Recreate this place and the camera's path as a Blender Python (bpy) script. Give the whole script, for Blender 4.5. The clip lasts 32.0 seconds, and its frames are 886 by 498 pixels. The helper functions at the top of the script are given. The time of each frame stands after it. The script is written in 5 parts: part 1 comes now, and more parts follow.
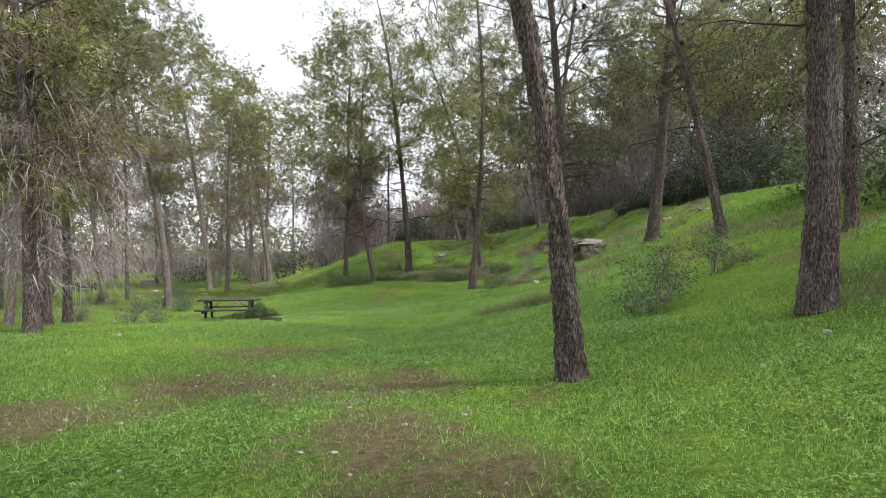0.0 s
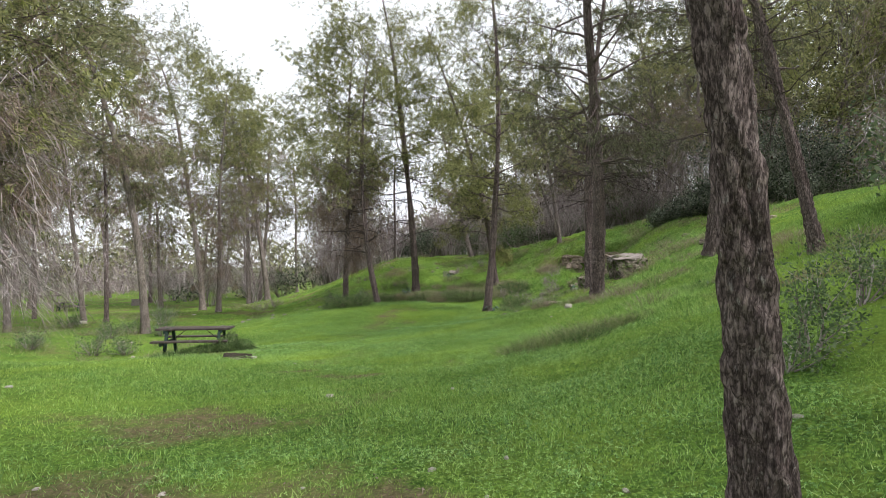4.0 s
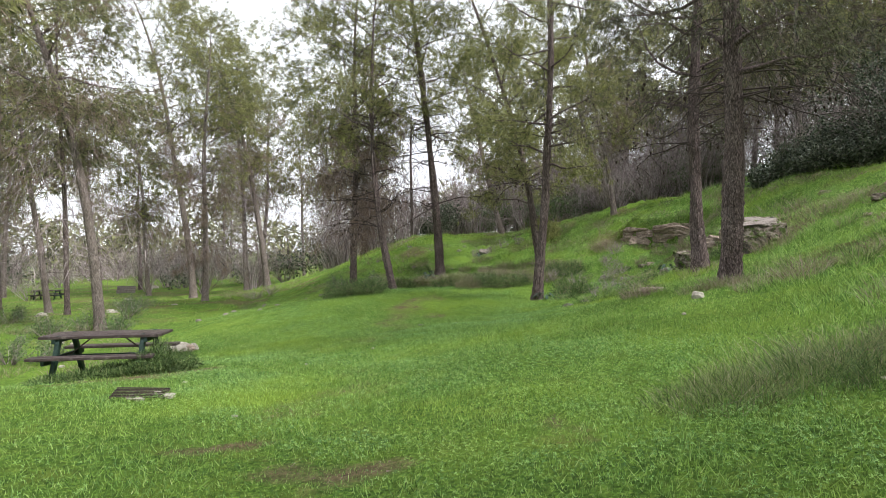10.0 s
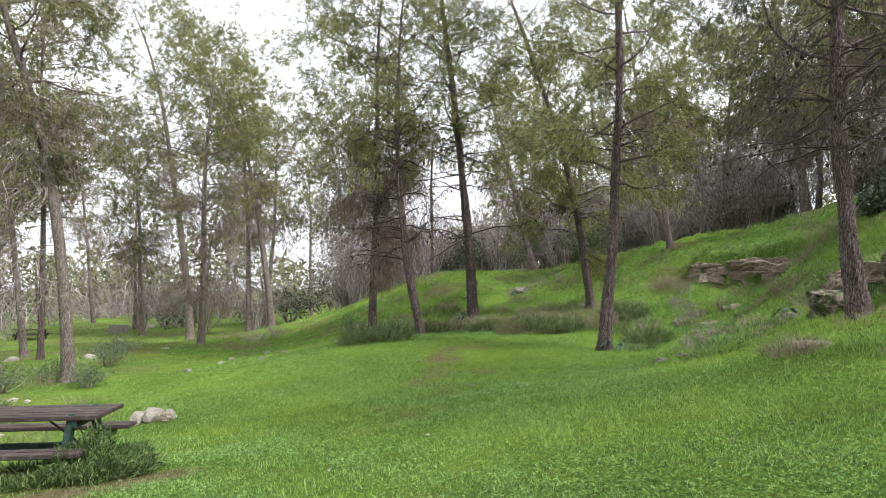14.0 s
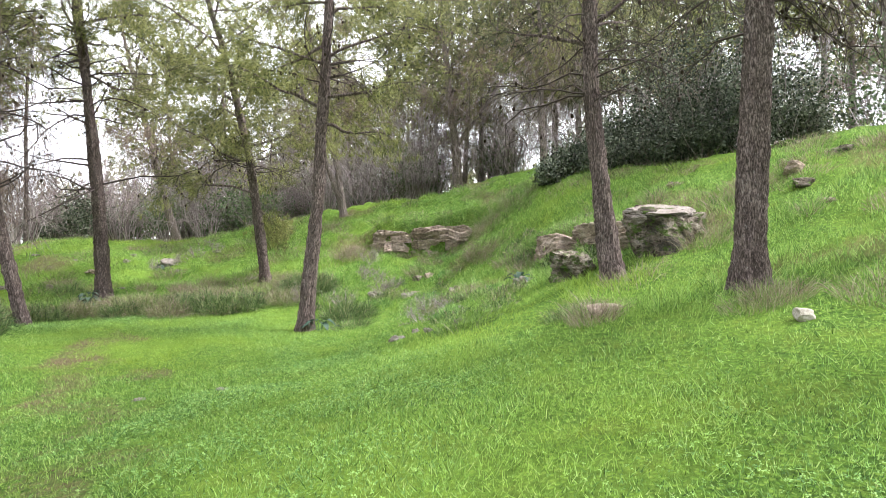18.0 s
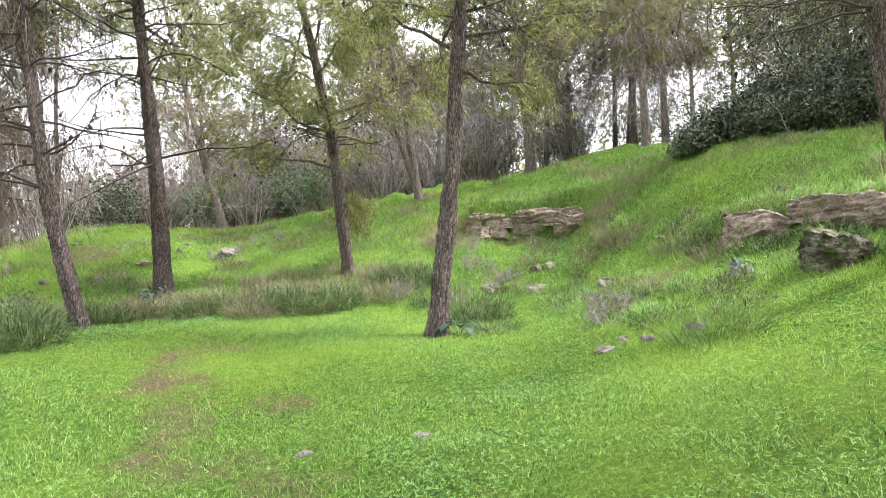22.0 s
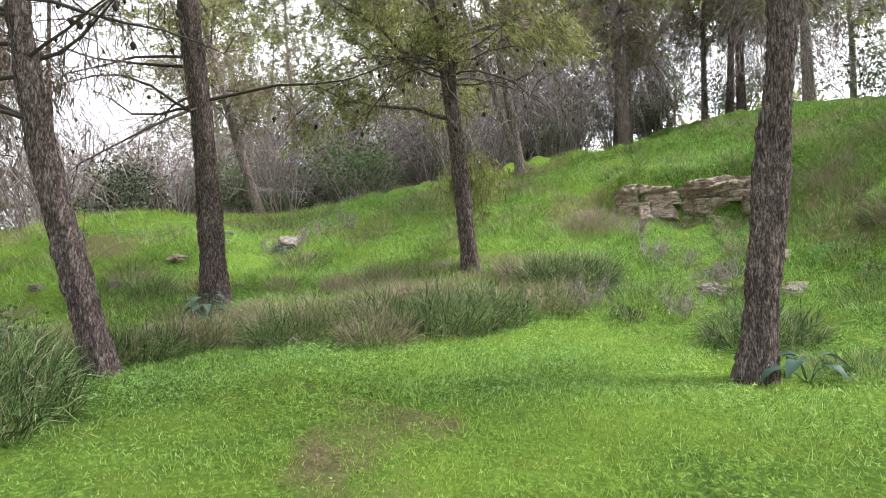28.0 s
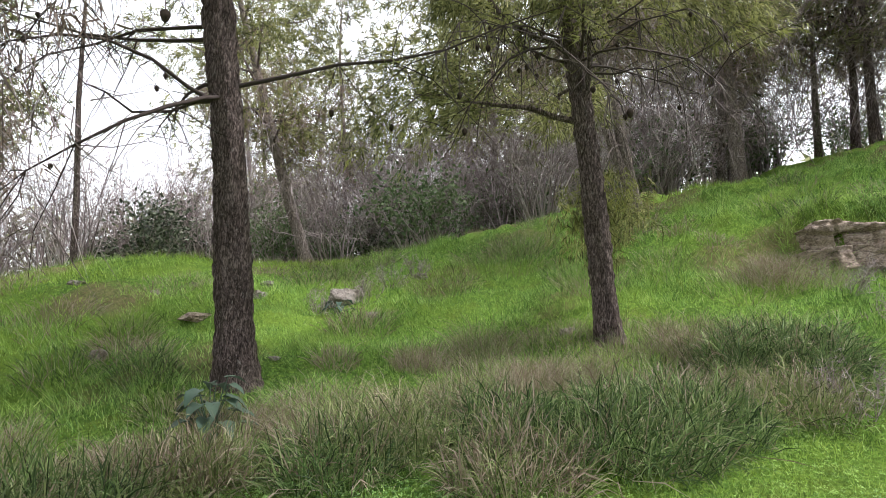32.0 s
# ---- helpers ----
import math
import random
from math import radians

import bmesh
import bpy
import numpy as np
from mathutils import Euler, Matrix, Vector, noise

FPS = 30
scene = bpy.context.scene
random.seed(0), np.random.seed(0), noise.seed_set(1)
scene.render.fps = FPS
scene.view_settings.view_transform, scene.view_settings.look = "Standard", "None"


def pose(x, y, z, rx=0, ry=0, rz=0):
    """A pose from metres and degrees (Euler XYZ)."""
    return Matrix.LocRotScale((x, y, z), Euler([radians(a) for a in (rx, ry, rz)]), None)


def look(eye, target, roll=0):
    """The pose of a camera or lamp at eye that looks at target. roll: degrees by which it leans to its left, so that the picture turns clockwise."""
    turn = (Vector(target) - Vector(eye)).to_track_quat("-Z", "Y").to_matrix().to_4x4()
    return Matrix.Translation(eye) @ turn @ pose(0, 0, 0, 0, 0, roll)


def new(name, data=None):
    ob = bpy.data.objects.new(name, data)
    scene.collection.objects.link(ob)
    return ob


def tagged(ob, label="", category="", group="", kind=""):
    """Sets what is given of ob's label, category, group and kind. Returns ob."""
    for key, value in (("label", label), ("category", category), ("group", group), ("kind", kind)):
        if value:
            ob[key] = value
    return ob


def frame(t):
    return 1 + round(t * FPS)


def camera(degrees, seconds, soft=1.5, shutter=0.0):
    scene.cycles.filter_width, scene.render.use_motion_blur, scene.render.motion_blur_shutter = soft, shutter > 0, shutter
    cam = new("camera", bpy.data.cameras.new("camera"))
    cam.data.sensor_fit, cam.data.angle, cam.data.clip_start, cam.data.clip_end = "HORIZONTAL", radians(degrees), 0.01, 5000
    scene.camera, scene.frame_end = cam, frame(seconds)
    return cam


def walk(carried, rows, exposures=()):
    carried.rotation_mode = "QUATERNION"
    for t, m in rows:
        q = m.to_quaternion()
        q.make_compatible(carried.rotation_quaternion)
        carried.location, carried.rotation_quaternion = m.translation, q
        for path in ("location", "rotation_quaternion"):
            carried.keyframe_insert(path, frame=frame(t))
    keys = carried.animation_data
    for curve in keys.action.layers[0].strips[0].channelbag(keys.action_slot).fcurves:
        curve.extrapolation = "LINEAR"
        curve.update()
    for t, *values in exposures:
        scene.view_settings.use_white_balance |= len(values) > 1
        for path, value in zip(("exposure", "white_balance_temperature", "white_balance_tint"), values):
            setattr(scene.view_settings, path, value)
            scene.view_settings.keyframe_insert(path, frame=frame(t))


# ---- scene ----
cam = camera(70.7, 32.0, soft=0.55)
ROWS = [
    (0, -0.017, 0.059, 1.434, 0.06, -0.05, 0.02),
    (0.5, -0.005, 0.475, 1.448, 0.16, 0.76, 0.03),
    (1, 0.001, 0.946, 1.462, 0.26, 1.24, 0.02),
    (1.5, -0.035, 1.437, 1.428, 0.38, 1.58, 0.01),
    (2, -0.055, 1.949, 1.432, 0.53, 0.62, 0.06),
    (2.5, -0.056, 2.337, 1.443, 0.6, 1.05, 0.04),
    (4.5, -0.134, 4.391, 1.465, 1.11, 1.66, 0.21),
    (5, -0.202, 4.911, 1.451, 1.29, 2.51, 0.23),
    (5.5, -0.245, 5.485, 1.427, 1.36, 3.57, 0.26),
    (6, -0.256, 6.101, 1.435, 1.48, 4.07, 0.26),
    (6.5, -0.309, 6.65, 1.426, 1.56, 4.83, 0.37),
    (7, -0.388, 7.256, 1.395, 1.6, 5.2, 0.37),
    (7.5, -0.444, 7.767, 1.363, 1.73, 4.72, 0.45),
    (8, -0.532, 8.296, 1.284, 1.81, 4.77, 0.48),
    (8.5, -0.614, 8.838, 1.25, 1.91, 2.18, 0.51),
    (9, -0.703, 9.281, 1.228, 2.01, 2.28, 0.54),
    (9.5, -0.833, 9.847, 1.161, 2.03, 0.8, 0.61),
    (10, -0.922, 10.374, 1.152, 2.2, -0.07, 0.64),
    (10.5, -1.088, 10.876, 1.098, 2.26, 0.26, 0.68),
    (11, -1.26, 11.444, 1.121, 2.37, -0.1, 0.72),
    (11.5, -1.406, 11.903, 1.154, 2.48, 0.11, 0.78),
    (12, -1.548, 12.306, 1.161, 2.62, 4.01, 0.75),
    (12.5, -1.653, 12.873, 1.133, 2.69, 4.66, 0.86),
    (13, -1.821, 13.367, 1.121, 2.78, 3.47, 0.24),
    (13.5, -1.986, 13.763, 1.14, 2.87, 3.8, 0.23),
    (15.5, -2.552, 15.77, 0.905, -5.76, 1.8, -0.39),
    (16, -2.691, 16.285, 0.902, -18.06, 2.04, 1.35),
    (16.5, -2.831, 16.853, 0.865, -30.86, 2.09, 0.09),
    (17, -2.946, 17.328, 0.87, -31.2, 2.23, 0.67),
    (17.5, -2.965, 17.783, 0.83, -31.17, 2.49, 0.69),
    (18, -3.038, 18.246, 0.803, -31.1, 1.38, 0.66),
    (18.5, -3.124, 18.718, 0.786, -31.02, 1.31, 0.68),
    (19, -3.204, 19.225, 0.775, -30.96, 1.39, 0.67),
    (19.5, -3.323, 19.703, 0.766, -30.83, 1.66, 0.74),
    (20, -3.433, 20.168, 0.748, -30.75, 1.87, 0.77),
    (20.5, -3.545, 20.706, 0.73, -30.66, 1.36, 0.79),
    (21, -3.645, 21.22, 0.718, -30.53, 0.66, 0.81),
    (21.5, -3.739, 21.733, 0.732, -30.38, 0.5, 0.83),
    (22, -3.855, 22.188, 0.724, -30.24, 0.73, 0.92),
    (22.5, -3.933, 22.644, 0.709, -30.16, 0.29, 0.9),
    (23, -4.015, 23.097, 0.701, -30.35, -1.99, 0.97),
    (23.5, -4.137, 23.543, 0.7, -31.04, -2.34, 1.07),
    (24, -4.222, 23.996, 0.711, -31.43, -2.28, 1.2),
    (24.5, -4.329, 24.451, 0.716, -31.45, -2.08, 1.26),
    (25, -4.337, 24.914, 0.705, -31.37, -1.93, 1.33),
    (25.5, -4.313, 25.421, 0.691, -31.27, -0.72, 1.34),
    (27.5, -4.17, 27.389, 0.629, -30.76, 1.13, 1.56),
    (28, -4.054, 27.892, 0.643, -30.62, 0.39, 1.6),
    (28.5, -3.945, 28.386, 0.657, -30.51, 0.39, 1.65),
    (29, -3.773, 28.895, 0.677, -30.41, 0.45, 1.72),
    (29.5, -3.633, 29.404, 0.675, -30.3, 0.57, 1.8),
    (30, -3.476, 29.891, 0.685, -30.18, 0.63, 1.91),
    (30.5, -3.383, 30.331, 0.706, -30.08, 2.33, 2.06),
    (31, -3.289, 30.774, 0.715, -29.91, 3.22, 2),
    (31.5, -3.163, 31.108, 0.733, -29.06, 4.39, 2.07),
    (32, -3.152, 31.401, 0.736, -26.63, 5.57, 0.95),
]
walk(cam, [(t, pose(x, y, z, 90 + pitch, roll, yaw)) for t, x, y, z, yaw, pitch, roll in ROWS], [(0, 0.08), (5, 0.12), (9, 0.2), (12, 0.32), (15.5, 0.42), (16.2, 0.75), (17, 1.05), (20, 1.25), (24, 1.4), (26, 1.25), (28, 0.96), (29, 0.98), (30, 0.78), (32, 0.6)])

# ---------------------------------------------------------------- light
world = bpy.data.worlds.new("overcast_sky")
scene.world = world
world.use_nodes = True
wn, wl = world.node_tree.nodes, world.node_tree.links
wn.clear()
sky = wn.new("ShaderNodeTexSky")
sky.sky_type, sky.sun_disc = "NISHITA", False
sky.sun_elevation, sky.sun_rotation = radians(51), radians(117)
sky.dust_density, sky.air_density = 4.0, 1.0
hsv = wn.new("ShaderNodeHueSaturation")
hsv.inputs["Saturation"].default_value = 0.12
hsv.inputs["Value"].default_value = 1.0
cloud = wn.new("ShaderNodeMixRGB")
cloud.inputs[0].default_value = 0.65
cloud.inputs[2].default_value = (11.4, 11.8, 12.7, 1)
bg = wn.new("ShaderNodeBackground")
bg.inputs["Strength"].default_value = 0.15
wout = wn.new("ShaderNodeOutputWorld")
wl.new(sky.outputs[0], hsv.inputs["Color"])
wl.new(hsv.outputs[0], cloud.inputs[1])
wl.new(cloud.outputs[0], bg.inputs["Color"])
wl.new(bg.outputs[0], wout.inputs["Surface"])

sun = new("sun", bpy.data.lights.new("sun", "SUN"))
sun.data.energy, sun.data.angle, sun.data.color = 3.6, radians(8), (1.0, 0.975, 0.93)
sun.matrix_world = look((0, 0, 33), (-24, 12, 0))


# ---------------------------------------------------------------- materials
def material(name, build, rough=0.9, spec=0.2):
    m = bpy.data.materials.new(name)
    m.use_nodes = True
    nt = m.node_tree
    b = nt.nodes["Principled BSDF"]
    b.inputs["Roughness"].default_value = rough
    b.inputs["Specular IOR Level"].default_value = spec
    build(nt, b)
    return m


def coords(nt, scale=(1, 1, 1), world_space=False):
    if world_space:
        c = nt.nodes.new("ShaderNodeNewGeometry").outputs["Position"]
    else:
        c = nt.nodes.new("ShaderNodeTexCoord").outputs["Object"]
    m = nt.nodes.new("ShaderNodeMapping")
    m.inputs["Scale"].default_value = scale
    nt.links.new(c, m.inputs["Vector"])
    return m.outputs[0]


def ramp(nt, source, stops):
    r = nt.nodes.new("ShaderNodeValToRGB")
    e = r.color_ramp.elements
    while len(e) < len(stops):
        e.new(0.5)
    for el, (p, c) in zip(e, stops):
        el.position, el.color = p, (*c, 1)
    nt.links.new(source, r.inputs[0])
    return r.outputs[0]


def mix(nt, fac, a, b, mode="MIX"):
    n = nt.nodes.new("ShaderNodeMixRGB")
    n.blend_type = mode
    for i, v in enumerate((fac, a, b)):
        if isinstance(v, (int, float)):
            n.inputs[i].default_value = v
        elif isinstance(v, tuple):
            n.inputs[i].default_value = (*v, 1)
        else:
            nt.links.new(v, n.inputs[i])
    return n.outputs[0]


def tex(nt, vec, scale, detail=4.0, rough=0.6, kind="ShaderNodeTexNoise"):
    n = nt.nodes.new(kind)
    n.inputs["Scale"].default_value = scale
    if kind == "ShaderNodeTexNoise":
        n.inputs["Detail"].default_value, n.inputs["Roughness"].default_value = detail, rough
    nt.links.new(vec, n.inputs["Vector"])
    return n.outputs[0]


def relief(nt, b, height, strength, distance):
    n = nt.nodes.new("ShaderNodeBump")
    n.inputs["Strength"].default_value, n.inputs["Distance"].default_value = strength, distance
    nt.links.new(height, n.inputs["Height"])
    nt.links.new(n.outputs[0], b.inputs["Normal"])


def bark_look(dark, mid, light):
    def build(nt, b):
        v = coords(nt, (1, 1, 0.22))
        warp = mix(nt, 0.2, v, tex(nt, v, 7, 5, 0.7), "ADD")
        n = nt.nodes.new("ShaderNodeTexVoronoi")
        n.feature = "DISTANCE_TO_EDGE"
        n.inputs["Scale"].default_value = 38
        nt.links.new(warp, n.inputs["Vector"])
        tone = nt.nodes.new("ShaderNodeTexVoronoi")
        tone.inputs["Scale"].default_value = 38
        nt.links.new(warp, tone.inputs["Vector"])
        fine = tex(nt, coords(nt, (1, 1, 0.35)), 45, 7, 0.75)
        fleck = tex(nt, coords(nt, (1, 1, 0.5)), 30, 3, 0.6)
        big = tex(nt, coords(nt), 1.7, 4)
        plates = ramp(nt, tone.outputs["Color"], [(0.15, dark), (0.45, mid), (0.85, light)])
        plates = mix(nt, 0.6, plates, ramp(nt, fine, [(0.34, dark), (0.52, mid), (0.7, light)]))
        plates = mix(nt, ramp(nt, big, [(0.45, (0, 0, 0)), (0.68, (0.35, 0.35, 0.35))]), plates, light)
        plates = mix(nt, ramp(nt, fleck, [(0.62, (0, 0, 0)), (0.69, (0.8, 0.8, 0.8))]), plates, (0.46, 0.42, 0.41))
        furrow = ramp(nt, mix(nt, 0.45, n.outputs[0], fine), [(0.18, (0.95, 0.95, 0.95)), (0.27, (0.6, 0.6, 0.6)), (0.36, (0, 0, 0))])
        c = mix(nt, furrow, plates, dark)
        nt.links.new(c, b.inputs["Base Color"])
        relief(nt, b, mix(nt, 0.5, n.outputs[0], fine), 1.0, 0.05)
    return build


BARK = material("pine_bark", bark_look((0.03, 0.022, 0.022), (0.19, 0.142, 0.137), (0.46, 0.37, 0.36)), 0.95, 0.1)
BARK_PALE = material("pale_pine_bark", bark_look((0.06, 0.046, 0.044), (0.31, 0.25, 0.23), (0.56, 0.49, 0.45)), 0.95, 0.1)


def leafy(name, stops, through_light=0.35, rough=0.6, patch=0.25, dull=(0.2, 0.2, 0.1), patches=()):
    """Thin leaves: colour by leaf, drift over the plant, some light let through."""
    m = bpy.data.materials.new(name)
    m.use_nodes = True
    nt = m.node_tree
    b = nt.nodes["Principled BSDF"]
    b.inputs["Roughness"].default_value = rough
    b.inputs["Specular IOR Level"].default_value = 0.25
    geo = nt.nodes.new("ShaderNodeNewGeometry")
    c = ramp(nt, geo.outputs["Random Per Island"], stops)
    drift = tex(nt, coords(nt, world_space=True), 0.55, 4)
    c = mix(nt, ramp(nt, drift, [(0.45, (0, 0, 0)), (0.75, (patch, patch, patch))]), c, dull)
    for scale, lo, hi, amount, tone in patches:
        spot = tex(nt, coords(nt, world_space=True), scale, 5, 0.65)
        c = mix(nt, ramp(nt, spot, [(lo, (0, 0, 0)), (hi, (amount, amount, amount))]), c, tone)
    tr = nt.nodes.new("ShaderNodeBsdfTranslucent")
    ms = nt.nodes.new("ShaderNodeMixShader")
    ms.inputs[0].default_value = through_light
    nt.links.new(c, b.inputs["Base Color"])
    nt.links.new(c, tr.inputs["Color"])
    nt.links.new(b.outputs[0], ms.inputs[1])
    nt.links.new(tr.outputs[0], ms.inputs[2])
    nt.links.new(ms.outputs[0], nt.nodes["Material Output"].inputs["Surface"])
    return m


# Near-black and yellow noise patches put shaded gaps and highlights into the crown colour.
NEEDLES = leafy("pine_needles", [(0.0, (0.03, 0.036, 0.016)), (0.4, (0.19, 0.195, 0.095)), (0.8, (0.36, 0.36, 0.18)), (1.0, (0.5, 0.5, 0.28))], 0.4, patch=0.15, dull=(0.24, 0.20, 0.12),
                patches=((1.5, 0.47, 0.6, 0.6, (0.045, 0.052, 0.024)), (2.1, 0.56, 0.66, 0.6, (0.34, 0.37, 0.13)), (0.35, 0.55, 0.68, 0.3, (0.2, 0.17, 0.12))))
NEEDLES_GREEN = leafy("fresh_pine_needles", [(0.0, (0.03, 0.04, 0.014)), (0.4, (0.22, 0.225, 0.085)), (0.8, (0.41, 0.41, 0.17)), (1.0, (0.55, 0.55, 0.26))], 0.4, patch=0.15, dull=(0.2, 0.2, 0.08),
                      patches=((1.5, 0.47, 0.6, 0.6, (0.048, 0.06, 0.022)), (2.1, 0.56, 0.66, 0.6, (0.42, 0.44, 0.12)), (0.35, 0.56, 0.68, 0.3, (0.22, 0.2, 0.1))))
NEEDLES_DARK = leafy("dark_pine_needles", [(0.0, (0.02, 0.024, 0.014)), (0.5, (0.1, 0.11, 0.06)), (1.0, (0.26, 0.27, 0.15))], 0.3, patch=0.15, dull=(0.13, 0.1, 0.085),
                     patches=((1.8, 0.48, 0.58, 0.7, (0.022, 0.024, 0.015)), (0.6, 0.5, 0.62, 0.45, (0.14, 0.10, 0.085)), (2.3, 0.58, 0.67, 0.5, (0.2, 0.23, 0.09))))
NEEDLES_DRY = leafy("dry_brown_needles", [(0.0, (0.11, 0.07, 0.055)), (0.6, (0.28, 0.2, 0.165)), (1.0, (0.42, 0.33, 0.28))], 0.2, dull=(0.26, 0.22, 0.22))
LEAF_DARK = leafy("dark_evergreen_leaves", [(0.0, (0.014, 0.024, 0.014)), (0.5, (0.075, 0.095, 0.062)), (0.85, (0.2, 0.225, 0.165)), (1.0, (0.34, 0.36, 0.28))], 0.15, 0.4, dull=(0.08, 0.09, 0.06))
LEAF_OLIVE = leafy("grey_green_leaves", [(0.0, (0.06, 0.10, 0.045)), (0.6, (0.13, 0.19, 0.09)), (1.0, (0.24, 0.31, 0.17))], 0.3, 0.6)
GRASS = leafy("grass_blades", [(0.0, (0.025, 0.06, 0.012)), (0.25, (0.16, 0.29, 0.09)), (0.6, (0.34, 0.54, 0.145)), (0.9, (0.46, 0.65, 0.2)), (1.0, (0.62, 0.72, 0.32))], 0.35, 0.55, 0.4, dull=(0.15, 0.26, 0.04),
              patches=((0.22, 0.5, 0.62, 0.55, (0.40, 0.52, 0.07)), (1.6, 0.55, 0.66, 0.5, (0.09, 0.2, 0.025)), (4.5, 0.54, 0.64, 0.45, (0.1, 0.2, 0.03)), (0.8, 0.6, 0.72, 0.35, (0.28, 0.29, 0.08))))
CLOVER = leafy("clover_leaves", [(0.0, (0.02, 0.065, 0.012)), (0.3, (0.13, 0.27, 0.09)), (0.6, (0.28, 0.49, 0.15)), (0.9, (0.39, 0.6, 0.21)), (1.0, (0.42, 0.62, 0.23))], 0.3, 0.5, 0.3, dull=(0.12, 0.25, 0.03),
               patches=((0.22, 0.5, 0.62, 0.5, (0.38, 0.52, 0.07)), (1.6, 0.55, 0.66, 0.45, (0.07, 0.17, 0.03)), (4.5, 0.54, 0.64, 0.4, (0.09, 0.2, 0.04))))
TALL_GRASS = leafy("long_grass", [(0.0, (0.03, 0.05, 0.015)), (0.4, (0.15, 0.215, 0.07)), (0.75, (0.3, 0.36, 0.14)), (0.9, (0.42, 0.41, 0.24)), (1.0, (0.53, 0.46, 0.34))], 0.3, 0.6, 0.3, dull=(0.24, 0.22, 0.12), patches=((3.0, 0.5, 0.6, 0.3, (0.09, 0.13, 0.05)),))
DARK_GRASS = leafy("dark_tussock_grass", [(0.0, (0.015, 0.032, 0.012)), (0.45, (0.1, 0.175, 0.055)), (0.8, (0.24, 0.34, 0.12)), (1.0, (0.42, 0.48, 0.25))], 0.25, 0.55, 0.2, dull=(0.1, 0.14, 0.05), patches=((3.0, 0.5, 0.6, 0.5, (0.03, 0.055, 0.02)),))
STRAW = leafy("dry_straw", [(0.0, (0.16, 0.12, 0.085)), (0.6, (0.35, 0.27, 0.215)), (1.0, (0.54, 0.45, 0.38))], 0.25, 0.7, 0.2)
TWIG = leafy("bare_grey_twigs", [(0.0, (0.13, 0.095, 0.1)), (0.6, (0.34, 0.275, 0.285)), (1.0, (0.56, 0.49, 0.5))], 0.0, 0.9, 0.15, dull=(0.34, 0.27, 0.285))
# darker than TWIG: silhouettes against the sky, put into the wood colour
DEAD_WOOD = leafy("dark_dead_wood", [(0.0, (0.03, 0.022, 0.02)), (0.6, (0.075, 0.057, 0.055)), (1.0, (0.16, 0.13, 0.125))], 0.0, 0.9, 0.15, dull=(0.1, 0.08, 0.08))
SQUILL = leafy("blue_green_broad_leaves", [(0.0, (0.03, 0.06, 0.045)), (0.6, (0.075, 0.135, 0.105)), (1.0, (0.17, 0.25, 0.2))], 0.2, 0.5, 0.2)
CONE = material("pine_cone", lambda nt, b: nt.links.new(ramp(nt, tex(nt, coords(nt), 40, 3), [(0.3, (0.02, 0.014, 0.012)), (0.7, (0.07, 0.05, 0.04))]), b.inputs["Base Color"]))


def stone_look(nt, b):
    v = coords(nt, (1, 1, 1.6))
    big, fine = tex(nt, v, 3.5, 5), tex(nt, v, 28, 8, 0.7)
    c = ramp(nt, big, [(0.28, (0.12, 0.078, 0.058)), (0.5, (0.38, 0.285, 0.235)), (0.75, (0.6, 0.51, 0.45))])
    c = mix(nt, 0.5, c, ramp(nt, fine, [(0.34, (0.07, 0.055, 0.045)), (0.52, (0.38, 0.31, 0.265)), (0.68, (0.68, 0.60, 0.55))]))
    crack = nt.nodes.new("ShaderNodeTexVoronoi")
    crack.feature = "DISTANCE_TO_EDGE"
    crack.inputs["Scale"].default_value = 4.5
    nt.links.new(mix(nt, 0.6, coords(nt, (0.5, 0.5, 2.6)), tex(nt, v, 4, 7, 0.75), "ADD"), crack.inputs["Vector"])
    c = mix(nt, ramp(nt, crack.outputs[0], [(0.0, (0.75, 0.75, 0.75)), (0.03, (0.25, 0.25, 0.25)), (0.08, (0, 0, 0))]), c, (0.035, 0.026, 0.02))
    spots = tex(nt, v, 9, 4)
    c = mix(nt, ramp(nt, spots, [(0.64, (0, 0, 0)), (0.72, (0.6, 0.6, 0.6))]), c, (0.045, 0.042, 0.035))
    nt.links.new(c, b.inputs["Base Color"])
    relief(nt, b, mix(nt, 0.5, big, fine), 0.8, 0.04)


def pale_stone_look(nt, b):
    v = coords(nt)
    big, fine = tex(nt, v, 5, 5), tex(nt, v, 40, 8, 0.7)
    c = ramp(nt, big, [(0.3, (0.20, 0.165, 0.13)), (0.6, (0.46, 0.41, 0.36))])
    c = mix(nt, 0.4, c, ramp(nt, fine, [(0.32, (0.2, 0.17, 0.15)), (0.6, (0.66, 0.62, 0.58))]))
    nt.links.new(c, b.inputs["Base Color"])
    relief(nt, b, fine, 0.6, 0.02)


